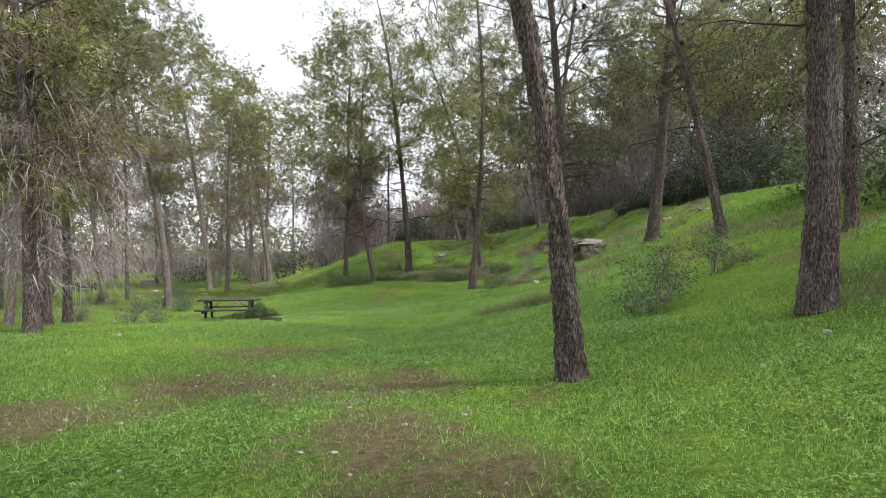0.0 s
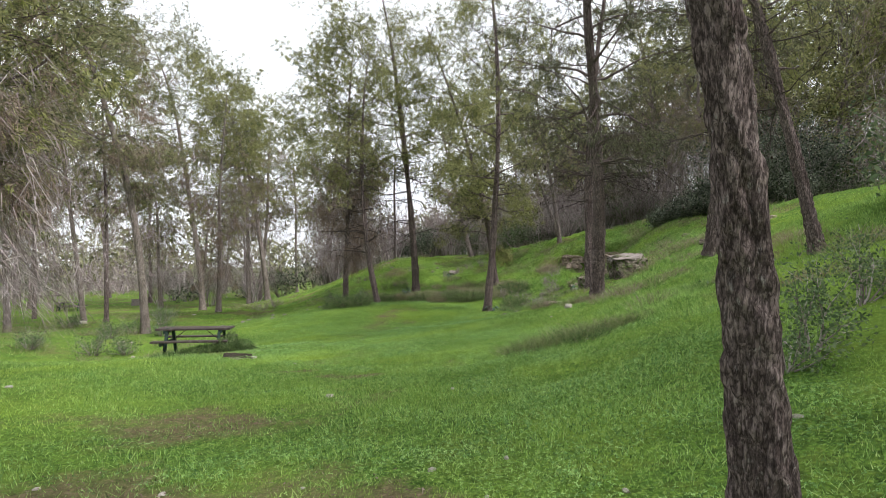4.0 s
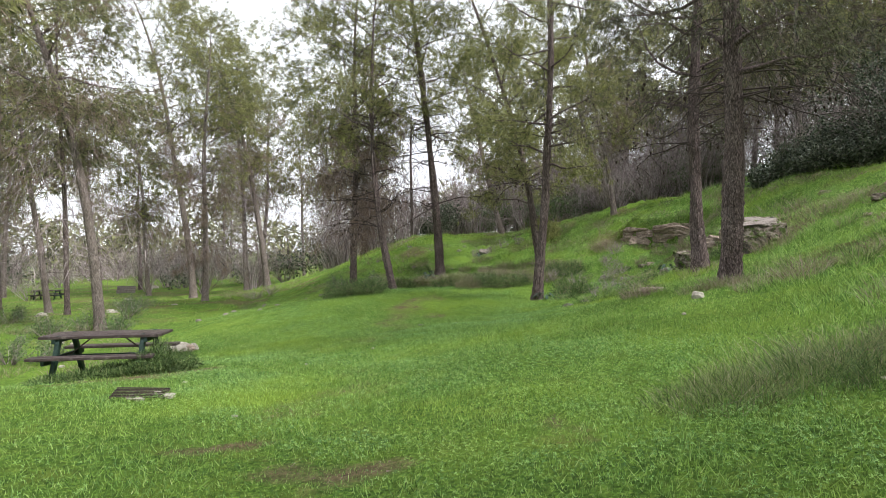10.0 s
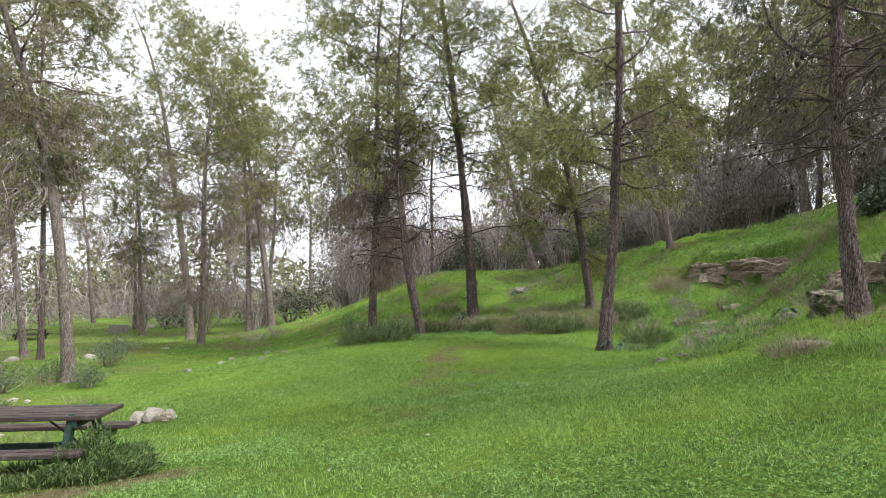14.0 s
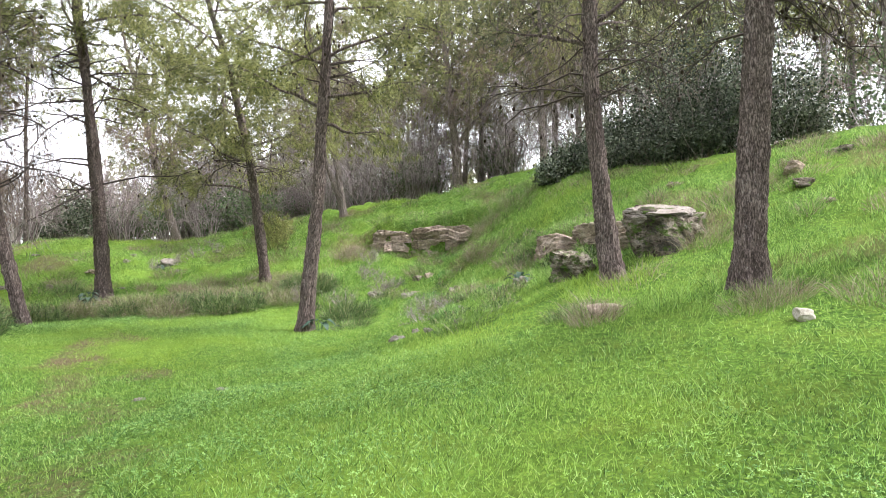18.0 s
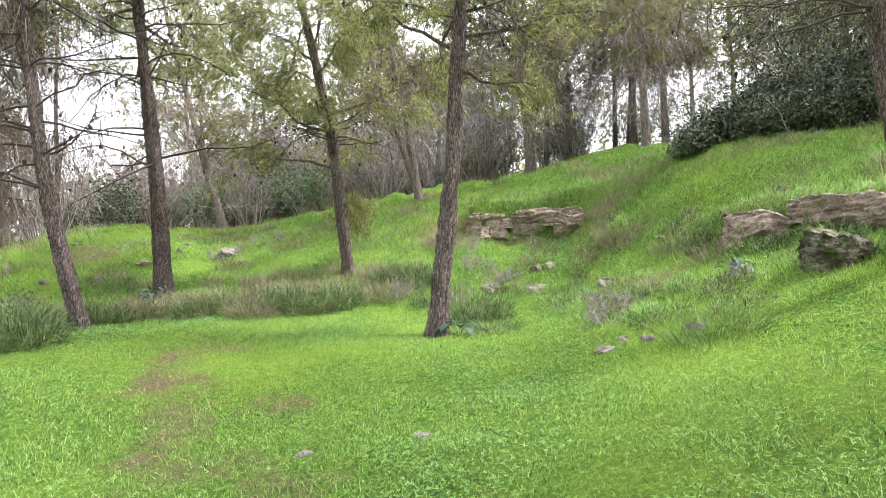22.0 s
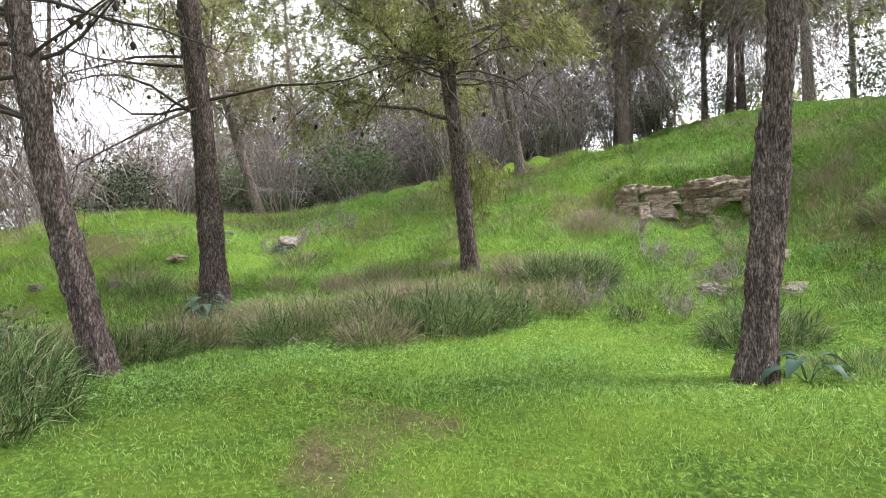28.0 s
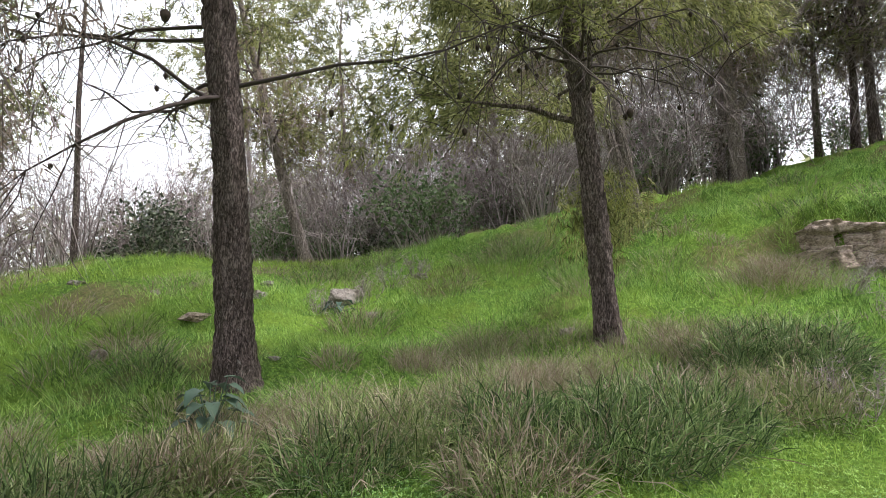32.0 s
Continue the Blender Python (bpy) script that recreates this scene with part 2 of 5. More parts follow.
def grey_look(nt, b):
    v = coords(nt)
    big, fine = tex(nt, v, 4, 6, 0.7), tex(nt, v, 24, 8, 0.75)
    c = ramp(nt, big, [(0.3, (0.14, 0.115, 0.1)), (0.5, (0.31, 0.27, 0.255)), (0.7, (0.46, 0.42, 0.405))])
    c = mix(nt, 0.45, c, ramp(nt, fine, [(0.35, (0.05, 0.042, 0.036)), (0.52, (0.29, 0.25, 0.23)), (0.68, (0.5, 0.46, 0.44))]))
    c = mix(nt, ramp(nt, tex(nt, v, 8, 5, 0.7), [(0.58, (0, 0, 0)), (0.66, (0.7, 0.7, 0.7))]), c, (0.06, 0.055, 0.04))
    nt.links.new(c, b.inputs["Base Color"])
    relief(nt, b, mix(nt, 0.5, big, fine), 0.9, 0.04)


def mossy_look(nt, b):
    v = coords(nt, (1, 1, 1.5))
    rough = tex(nt, v, 6, 9, 0.75)
    c = ramp(nt, rough, [(0.36, (0.02, 0.017, 0.014)), (0.44, (0.10, 0.08, 0.065)), (0.52, (0.28, 0.235, 0.2)), (0.66, (0.6, 0.55, 0.5))])
    c = mix(nt, ramp(nt, tex(nt, v, 3, 6, 0.7), [(0.5, (0, 0, 0)), (0.58, (0.9, 0.9, 0.9))]), c, (0.022, 0.02, 0.016))
    c = mix(nt, ramp(nt, tex(nt, v, 5, 8, 0.75), [(0.5, (0, 0, 0)), (0.56, (0.85, 0.85, 0.85))]), c, (0.07, 0.12, 0.022))
    nt.links.new(c, b.inputs["Base Color"])
    relief(nt, b, tex(nt, v, 22, 8, 0.7), 1.0, 0.05)


STONE = material("weathered_limestone", stone_look, 0.92, 0.15)
STONE_GREY = material("grey_weathered_limestone", grey_look, 0.92, 0.15)
STONE_PALE = material("pale_limestone", pale_stone_look, 0.9, 0.2)
STONE_MOSS = material("mossy_limestone", mossy_look, 0.95, 0.1)


def plank_look(dark, light):
    def build(nt, b):
        v = coords(nt, (0.6, 14, 14))
        rnd = nt.nodes.new("ShaderNodeObjectInfo").outputs["Random"]
        grain = tex(nt, v, 5, 8, 0.7)
        c = ramp(nt, grain, [(0.3, dark), (0.7, light)])
        c = mix(nt, 0.35, c, ramp(nt, rnd, [(0.0, dark), (1.0, light)]))
        c = mix(nt, ramp(nt, tex(nt, coords(nt), 7, 5), [(0.55, (0, 0, 0)), (0.75, (0.5, 0.5, 0.5))]), c, (0.30, 0.27, 0.25))
        nt.links.new(c, b.inputs["Base Color"])
        relief(nt, b, grain, 0.5, 0.01)
    return build


PLANK = material("weathered_brown_plank", plank_look((0.03, 0.022, 0.021), (0.12, 0.09, 0.086)), 0.75, 0.3)
GREEN_PAINT = material("dark_green_paint", lambda nt, b: nt.links.new(ramp(nt, tex(nt, coords(nt), 18, 5), [(0.35, (0.008, 0.022, 0.018)), (0.7, (0.03, 0.065, 0.052))]), b.inputs["Base Color"]), 0.6, 0.4)
RUST = material("dark_metal", lambda nt, b: nt.links.new(ramp(nt, tex(nt, coords(nt), 30, 4), [(0.3, (0.02, 0.017, 0.016)), (0.7, (0.11, 0.08, 0.065))]), b.inputs["Base Color"]), 0.7, 0.4)
PLASTER = material("white_plaster", lambda nt, b: nt.links.new(ramp(nt, tex(nt, coords(nt), 2, 5), [(0.3, (0.55, 0.54, 0.52)), (0.7, (0.8, 0.79, 0.77))]), b.inputs["Base Color"]))
DARK_GLASS = material("dark_window", lambda nt, b: nt.links.new(ramp(nt, tex(nt, coords(nt), 3, 2), [(0.3, (0.03, 0.035, 0.04)), (0.7, (0.07, 0.08, 0.09))]), b.inputs["Base Color"]), 0.2, 0.5)


def ground_look(nt, b):
    v = coords(nt, world_space=True)
    big, mid, fine = tex(nt, v, 0.3, 4), tex(nt, v, 2.3, 5), tex(nt, v, 30, 8, 0.75)
    tuft = tex(nt, v, 9, 6, 0.7)
    cell = nt.nodes.new("ShaderNodeTexVoronoi")
    cell.inputs["Scale"].default_value = 32
    nt.links.new(mix(nt, 0.03, v, tex(nt, v, 20, 3), "ADD"), cell.inputs["Vector"])
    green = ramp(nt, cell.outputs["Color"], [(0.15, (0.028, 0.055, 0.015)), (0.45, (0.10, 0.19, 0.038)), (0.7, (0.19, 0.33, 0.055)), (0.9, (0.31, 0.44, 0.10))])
    # dark cell rims: soil and shade between leaves, put into the colour
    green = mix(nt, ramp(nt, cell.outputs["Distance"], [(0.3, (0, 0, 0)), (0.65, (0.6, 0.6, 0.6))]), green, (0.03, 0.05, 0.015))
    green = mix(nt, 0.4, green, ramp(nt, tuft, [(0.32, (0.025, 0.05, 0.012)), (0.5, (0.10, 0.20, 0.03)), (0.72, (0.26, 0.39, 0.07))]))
    green = mix(nt, ramp(nt, mid, [(0.5, (0, 0, 0)), (0.72, (0.45, 0.45, 0.45))]), green, (0.15, 0.17, 0.035))
    green = mix(nt, ramp(nt, big, [(0.45, (0, 0, 0)), (0.62, (0.4, 0.4, 0.4))]), green, (0.22, 0.33, 0.05))
    soil = ramp(nt, tuft, [(0.3, (0.05, 0.045, 0.022)), (0.5, (0.16, 0.12, 0.075)), (0.62, (0.26, 0.18, 0.12)), (0.75, (0.36, 0.27, 0.19))])
    soil = mix(nt, 0.5, soil, ramp(nt, fine, [(0.35, (0.04, 0.03, 0.018)), (0.5, (0.13, 0.11, 0.06)), (0.6, (0.23, 0.16, 0.11)), (0.72, (0.48, 0.38, 0.29))]))
    a = nt.nodes.new("ShaderNodeAttribute")
    a.attribute_name = "soil"
    edge = mix(nt, 0.6, a.outputs["Fac"], mix(nt, 0.65, mid, mix(nt, 0.5, tuft, tex(nt, v, 24, 5, 0.7))))
    c = mix(nt, ramp(nt, edge, [(0.43, (0, 0, 0)), (0.5, (0.5, 0.5, 0.5)), (0.62, (0.92, 0.92, 0.92))]), green, soil)
    nt.links.new(c, b.inputs["Base Color"])
    relief(nt, b, mix(nt, 0.5, fine, tuft), 1.0, 0.06)


EARTH = material("grassy_earth", ground_look, 0.95, 0.05)


# ---------------------------------------------------------------- mesh helpers
rng = np.random.default_rng(7)


def mesh_from(name, verts, tris, mat, smooth=False):
    me = bpy.data.meshes.new(name)
    verts, tris = np.asarray(verts, np.float32).reshape(-1, 3), np.asarray(tris, np.int32).reshape(-1, 3)
    me.vertices.add(len(verts))
    me.vertices.foreach_set("co", verts.ravel())
    me.loops.add(len(tris) * 3)
    me.loops.foreach_set("vertex_index", tris.ravel())
    me.polygons.add(len(tris))
    me.polygons.foreach_set("loop_start", np.arange(0, len(tris) * 3, 3, dtype=np.int32))
    if smooth:
        me.polygons.foreach_set("use_smooth", np.ones(len(tris), bool))
    me.materials.append(mat)
    me.update(calc_edges=True)
    return me


class Pile:
    """Gathers vertices and triangles of one mesh."""

    def __init__(self):
        self.v, self.f, self.n = [], [], 0

    def add(self, v, f):
        v = np.asarray(v, float).reshape(-1, 3)
        self.v.append(v)
        self.f.append(np.asarray(f).reshape(-1, 3) + self.n)
        self.n += len(v)

    def tube(self, pts, radii, sides=6, bump=None):
        pts, radii = np.asarray(pts, float), np.asarray(radii, float)
        k = len(pts)
        tang = np.gradient(pts, axis=0)
        tang /= np.linalg.norm(tang, axis=1)[:, None] + 1e-9
        side = np.cross(tang, (0.31, 0.95, 0.05) if abs(tang[0, 2]) > 0.8 else (0, 0, 1))
        side /= np.linalg.norm(side, axis=1)[:, None] + 1e-9
        up = np.cross(side, tang)
        a = np.arange(sides) * 2 * np.pi / sides
        ring = np.cos(a)[None, :, None] * side[:, None] + np.sin(a)[None, :, None] * up[:, None]
        r = radii[:, None] * np.ones((1, sides))
        if bump is not None:
            r = bump(pts, ring, r)
        v = pts[:, None] + ring * r[:, :, None]
        i, j = np.meshgrid(np.arange(k - 1), np.arange(sides), indexing="ij")
        a0, a1 = i * sides + j, i * sides + (j + 1) % sides
        f = np.stack([np.stack([a0, a1, a1 + sides], -1), np.stack([a0, a1 + sides, a0 + sides], -1)], 2)
        self.add(v.reshape(-1, 3), f.reshape(-1, 3))

    def blades(self, base, tip, width, droop=None):
        """Thin leaves, each one triangle, or with droop two, bent in the middle."""
        base, tip = np.asarray(base, float), np.asarray(tip, float)
        n = len(base)
        d = tip - base
        s = np.cross(d, rng.normal(size=(n, 3)))
        s *= (np.broadcast_to(width, (n,)) / (np.linalg.norm(s, axis=1) + 1e-9) / 2)[:, None]
        idx = np.arange(n)
        if droop is None:
            v = np.concatenate([base - s, base + s, tip])
            f = np.stack([idx, idx + n, idx + 2 * n], 1)
        else:
            mid = base + d * 0.55
            mid[:, 2] += np.broadcast_to(droop, (n,))
            v = np.concatenate([base - s * 0.6, base + s * 0.6, mid - s, mid + s, tip])
            f = np.concatenate([np.stack([idx, idx + n, idx + 3 * n], 1), np.stack([idx, idx + 3 * n, idx + 2 * n], 1), np.stack([idx + 2 * n, idx + 3 * n, idx + 4 * n], 1)])
        self.add(v, f)

    def leaves(self, at, size, normal_up=0.5, long=1.6):
        """Small diamond leaves of two triangles."""
        n = len(at)
        size = np.broadcast_to(size, (n,))[:, None]
        nrm = rng.normal(size=(n, 3)) + np.array([0, 0, normal_up])
        u = np.cross(nrm, rng.normal(size=(n, 3)))
        u /= np.linalg.norm(u, axis=1)[:, None] + 1e-9
        w = np.cross(nrm, u)
        w /= np.linalg.norm(w, axis=1)[:, None] + 1e-9
        u, w = u * size * long / 2, w * size / 2
        idx = np.arange(n)
        self.add(np.concatenate([at - u, at + w, at + u, at - w]), np.concatenate([np.stack([idx, idx + n, idx + 2 * n], 1), np.stack([idx, idx + 2 * n, idx + 3 * n], 1)]))

    def trefoils(self, at, size):
        """Clover leaves: three kite-shaped leaflets about one stalk."""
        n = len(at)
        yaw, size = rng.uniform(0, 6.28, n), np.broadcast_to(size, (n,))
        tilt = rng.normal(scale=0.3, size=(n, 2))
        v, f = [at], []
        for k in range(3):
            for da, r, up in ((-0.46, 0.72, 0.10), (0.0, 1.0, 0.0), (0.46, 0.72, 0.10)):
                a = yaw + 2.094 * k + da
                dx, dy = np.cos(a) * r * size, np.sin(a) * r * size
                v.append(at + np.stack([dx, dy, up * size + dx * tilt[:, 0] + dy * tilt[:, 1]], 1))
            i, o = np.arange(n), np.arange(n) + n * (1 + 3 * k)
            f += [np.stack([i, o, o + n], 1), np.stack([i, o + n, o + 2 * n], 1)]
        self.add(np.concatenate(v), np.concatenate(f))

    def mesh(self, name, mat, smooth=False):
        if not self.v:
            return None
        return mesh_from(name, np.concatenate(self.v), np.concatenate(self.f), mat, smooth)


def part(name, source, mat, parent, label="", smooth=False, kind=""):
    """Links a bmesh or a Pile as one mesh object under a thing or a part."""
    if isinstance(source, Pile):
        me = source.mesh(name, mat, smooth)
        if me is None:
            return None
    else:
        me = bpy.data.meshes.new(name)
        source.to_mesh(me)
        source.free()
        me.materials.append(mat)
        if smooth:
            for p in me.polygons:
                p.use_smooth = True
    ob = new(name, me)
    ob.parent = parent
    tagged(ob, label, kind=kind)
    return ob


def thing(name, m, label, category, group=""):
    ob = new(name)
    ob.matrix_world = m
    ob.empty_display_size = 0.2
    return tagged(ob, label, category, group)


def plank(size, at=(0, 0, 0), turn=(0, 0, 0), bevel=0.006, seed=0):
    bm = bmesh.new()
    bmesh.ops.create_cube(bm, size=1)
    bmesh.ops.scale(bm, vec=size, verts=bm.verts)
    bmesh.ops.bevel(bm, geom=bm.edges[:], offset=bevel, segments=2, affect="EDGES")
    for v in bm.verts:
        v.co += noise.noise_vector(v.co * 5 + Vector((seed, 0, 0))) * bevel * 0.5
    bmesh.ops.transform(bm, matrix=pose(*at, *turn), verts=bm.verts)
    return bm


# ---------------------------------------------------------------- ground
HILL_ROWS = [
    (2, 7, (-8, 0, 6, 13), (0, -0.14, 0.11, 0.99)),
    (10, 6, (-8, 0, 6, 13), (0.12, -0.2, 0.55, 0.69)),
    (17, 5, (-8, 0, 6, 12), (0.05, -0.3, 0.41, 1.1)),
    (23, 5, (-12, -4, 1, 6, 12), (-0.82, -0.25, 0.17, 0.09, 1.53)),
    (28, 4, (-12, -4, 1, 6, 11), (-0.61, -0.3, -0.36, 0.42, 1.15)),
    (33, 4, (-12, -4, 1, 6, 11, 16), (-0.24, 0.29, -0.09, -0.5, 1.76, -0.18)),
    (38, 4, (-12, -4, 1, 6, 11, 16), (-0.31, -0.13, 0.09, 0.87, 1.5, 1.41)),
    (44, 5, (-10, -4, 1, 6, 11, 17), (-0.34, 1.6, 0.2, 1.86, 0.83, 1.63)),
    (54, 9, (-14, -4, 4, 12, 22), (-0.35, 2.1, 0.9, 0.06, 2.52)),
]
HILL_SPOTS = [(-18, 66, 14, -0.32), (6, 66, 12, 1.51), (26, 42, 9, 2.19), (-30, 40, 16, -0.95), (26, 24, 10, 1.41), (8.9, 31.8, 2.2, 0.5),
              (7.7, 17.3, 2.4, -0.25), (7.0, 21.1, 1.8, 0.14), (4.5, 7.5, 1.8, -0.1), (-2.1, 38.2, 1.3, 0.1), (-14.5, 33.0, 4.0, -0.2), (-19.6, 52.3, 5.0, -0.15), (-5.8, 37.0, 1.4, 0.18), (7.3, 35.05, 1.1, -0.38), (-10.9, 17.4, 1.5, 0.15)]


LEDGES = [(5.6, 37.25, 8.3, 35.0, 1.2), (6.35, 29.9, 6.2, 26.4, 0.6)]


def ground(x, y):
    """Height of the ground: a clearing that falls gently to one side under a bank, with mounds."""
    x, y = np.asarray(x, float), np.asarray(y, float)
    z = -0.1 - 0.012 * np.clip(y, -20, 60) + 0.03 * np.clip(x, -60, 0) + 0.30 * np.logaddexp(0, (np.clip(x, -60, 30) - 2.6) / 1.6)
    for cy, reach, xs, heights in HILL_ROWS:
        for cx, h in zip(xs, heights):
            z = z + h * np.exp(-((x - cx) ** 2 + (y - cy) ** 2) / reach**2)
    for cx, cy, reach, h in HILL_SPOTS:
        z = z + h * np.exp(-((x - cx) ** 2 + (y - cy) ** 2) / reach**2)
    for ax, ay, bx, by, h in LEDGES:
        run = math.hypot(bx - ax, by - ay)
        ux, uy = (bx - ax) / run, (by - ay) / run
        along, off = (x - ax) * ux + (y - ay) * uy, (y - ay) * ux - (x - ax) * uy
        z = z + h * 0.5 * (np.tanh((off - 0.16) / 0.12) - np.tanh((off - 0.16) / 1.4)) / (1 + np.exp(-np.clip(along / 0.25, -30, 30))) / (1 + np.exp(np.clip((along - run) / 0.25, -30, 30)))
    rough = 0.35 + 0.65 / (1 + np.exp(-np.clip((y - 36) / 2.0, -30, 30))) + 0.4 / (1 + np.exp(-np.clip(x - 3.5, -30, 30)))
    z = z + rough * (0.035 * np.sin(2.1 * x + 1.3 * np.sin(0.9 * y)) * np.cos(1.7 * y + 0.8 * np.sin(1.1 * x)) + 0.03 * np.sin(0.83 * x - 0.6 * y + 1.0))
    wild = 1 / (1 + np.exp(-np.clip((y - 37) / 1.2, -30, 30))) + 0.7 / (1 + np.exp(-np.clip((x - 4.2) / 0.8, -30, 30)))
    z = z + wild * (0.075 * np.sin(3.3 * x + 1.9 * np.sin(1.7 * y)) * np.sin(3.9 * y + 1.2 * np.sin(2.3 * x)) + 0.04 * np.sin(7.1 * x + 2.2 * np.sin(3.1 * y)) * np.sin(6.3 * y + 1.0))
    return z


def gz(x, y):
    return float(ground(x, y))


def soil_mask(x, y):
    """Where earth shows through the grass: worn blotches along the walked line."""
    s = np.zeros_like(x)
    wx, wy = x + 0.35 * np.sin(2.3 * y + 1.1 * np.sin(3.1 * x)), y + 0.3 * np.sin(2.9 * x + 1.3 * np.sin(2.2 * y))
    for cx, cy, rx, ry, k in SOIL_SPOTS:
        s = np.maximum(s, k * np.exp(-((wx - cx) / rx) ** 2 - ((wy - cy) / ry) ** 2))
    s = s * (0.82 + 0.3 * np.sin(6.3 * x + 2 * np.sin(5.1 * y)) * np.sin(7.0 * y + 1.5 * np.sin(4.3 * x)))
    rough = 1 / (1 + np.exp(-np.clip((x - 4.6) / 0.5, -30, 30))) + 1 / (1 + np.exp(-np.clip((y - 38.2) / 0.5, -30, 30)))
    s = np.maximum(s, np.minimum(rough, 1) * np.clip(1.6 * (0.5 + 0.25 * (np.sin(1.3 * x + 2.1 * np.sin(0.9 * y)) + np.sin(1.7 * y + 1.7 * np.sin(1.1 * x + 1)))) - 0.72, 0, 0.62))
    litter = 0.5 / (1 + np.exp(np.clip((x + 11.5 + 1.2 * np.sin(0.5 * y)) / 0.9, -30, 30)))
    return np.maximum(s, litter * (0.65 + 0.35 * np.sin(1.3 * x + np.sin(0.9 * y)) * np.sin(1.1 * y)))


SOIL_SPOTS = [(-3.35, 15.6, 0.42, 0.3, 1.2), (-5.6, 20.5, 0.5, 0.35, 1.1), (-6.9, 20.2, 0.5, 0.25, 0.9), (-2.7, 31.5, 0.32, 0.8, 1.05), (-0.4, 5.0, 1.1, 1.7, 1.15), (-2.6, 8.2, 2.2, 1.2, 1.15), (-0.8, 7.4, 0.9, 1.4, 1.1), (-4.2, 6.8, 1.8, 1.0, 1.0), (-0.2, 3.6, 1.3, 1.0, 1.1),
              (-3.2, 11.2, 1.9, 1.0, 0.9), (-2.0, 15.3, 0.5, 0.4, 0.9), (-6.0, 20.3, 0.8, 0.5, 0.95), (-0.4, 15.8, 0.4, 0.5, 0.6),
              (-2.8, 30.6, 0.45, 1.1, 1.0), (-2.2, 32.4, 0.4, 0.7, 0.95), (-3.2, 28.7, 0.55, 0.8, 0.95), (-2.2, 29.3, 0.45, 0.6, 0.85), (-2.8, 26.2, 0.55, 1.2, 0.75), (1.2, 6.2, 0.5, 0.4, 0.7),
              (-3.3, 24.0, 0.9, 2.2, 0.6), (-2.9, 28.4, 0.9, 2.4, 0.62), (-2.5, 31.6, 0.7, 1.6, 0.66), (-1.6, 12.5, 1.0, 3.0, 0.5), (-2.6, 18.0, 0.9, 3.0, 0.5), (-6.6, 19.6, 1.0, 0.6, 0.7)]


def build_ground():
    xs = np.concatenate([[-900, -500, -280, -160, -100, -70], np.arange(-52, -14, 1.2), np.arange(-14, 16, 0.22), np.arange(16, 52, 1.2), [70, 100, 160, 280, 500, 900]])
    ys = np.concatenate([[-900, -500, -250, -120, -60, -35], np.arange(-22, 0, 1.2), np.arange(0, 48, 0.22), np.arange(48, 112, 1.2), [130, 170, 260, 500, 900]])
    X, Y = np.meshgrid(xs, ys)
    Z = ground(X, Y)
    nx, ny = len(xs), len(ys)
    i, j = np.meshgrid(np.arange(ny - 1), np.arange(nx - 1), indexing="ij")
    a = i * nx + j
    tris = np.stack([np.stack([a, a + 1, a + nx + 1], -1), np.stack([a, a + nx + 1, a + nx], -1)], 2)
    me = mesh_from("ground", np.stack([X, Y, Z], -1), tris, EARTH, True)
    at = me.attributes.new("soil", "FLOAT", "POINT")
    at.data.foreach_set("value", soil_mask(X, Y).astype(np.float32).ravel())
    tagged(new("ground", me), "uneven park ground under fresh green grass with worn earth patches", "ground", kind="structure")


build_ground()


# ---------------------------------------------------------------- pines
def bark_bump(depth, seed):
    """Plates of thick bark, parted by furrows."""
    def bump(pts, ring, r):
        out = r.copy()
        for i, p in enumerate(pts):
            for j in range(ring.shape[1]):
                q = Vector((ring[i, j, 0] * r[i, j] * 13 + seed, ring[i, j, 1] * r[i, j] * 13, p[2] * 5.5))
                q += noise.noise_vector(q * 0.7) * 0.5
                d = noise.voronoi(q)[0]
                out[i, j] += depth * (min(d[1] - d[0], 0.45) - 0.25) + depth * 0.9 * noise.noise(Vector((ring[i, j, 0] * 1.5, ring[i, j, 1] * 1.5 + seed, p[2] * 0.8)))
        return out
    return bump


def needle_tufts(pile, at, along, per, length, width, hang=0.35):
    """Tufts of needles at points: per needles each, fanned about the shoot."""
    n = len(at)
    base = np.repeat(at, per, 0) + rng.normal(scale=length * 0.22, size=(n * per, 3))
    d = np.repeat(along, per, 0) * 0.8 + rng.normal(scale=0.6, size=(n * per, 3))
    d[:, 2] -= hang * rng.random(n * per)
    d *= (length * rng.uniform(0.6, 1.15, n * per) / (np.linalg.norm(d, axis=1) + 1e-9))[:, None]
    pile.blades(base, base + d, width)


def limb_points(start, way, length, rise, n=7, wander=0.08, gen=None):
    g = gen or rng
    pts, d, step = [np.array(start, float)], np.array(way, float), length / (n - 1)
    for _ in range(n - 1):
        d = d + g.normal(scale=wander, size=3) + np.array([0, 0, rise / (n - 1)])
        d /= np.linalg.norm(d)
        pts.append(pts[-1] + d * step)
    return np.array(pts)


PINE_LABELS = {
    "near": "tall Aleppo pine with thick plated grey-brown bark",
    "mid": "slender Aleppo pine with a feathery light green crown",
    "brown": "bushy Aleppo pine draped with dry brown twigs",
    # also used for the unseen shading pines added round the start
    "far": "distant Aleppo pine with a thin crown among other pines",
}


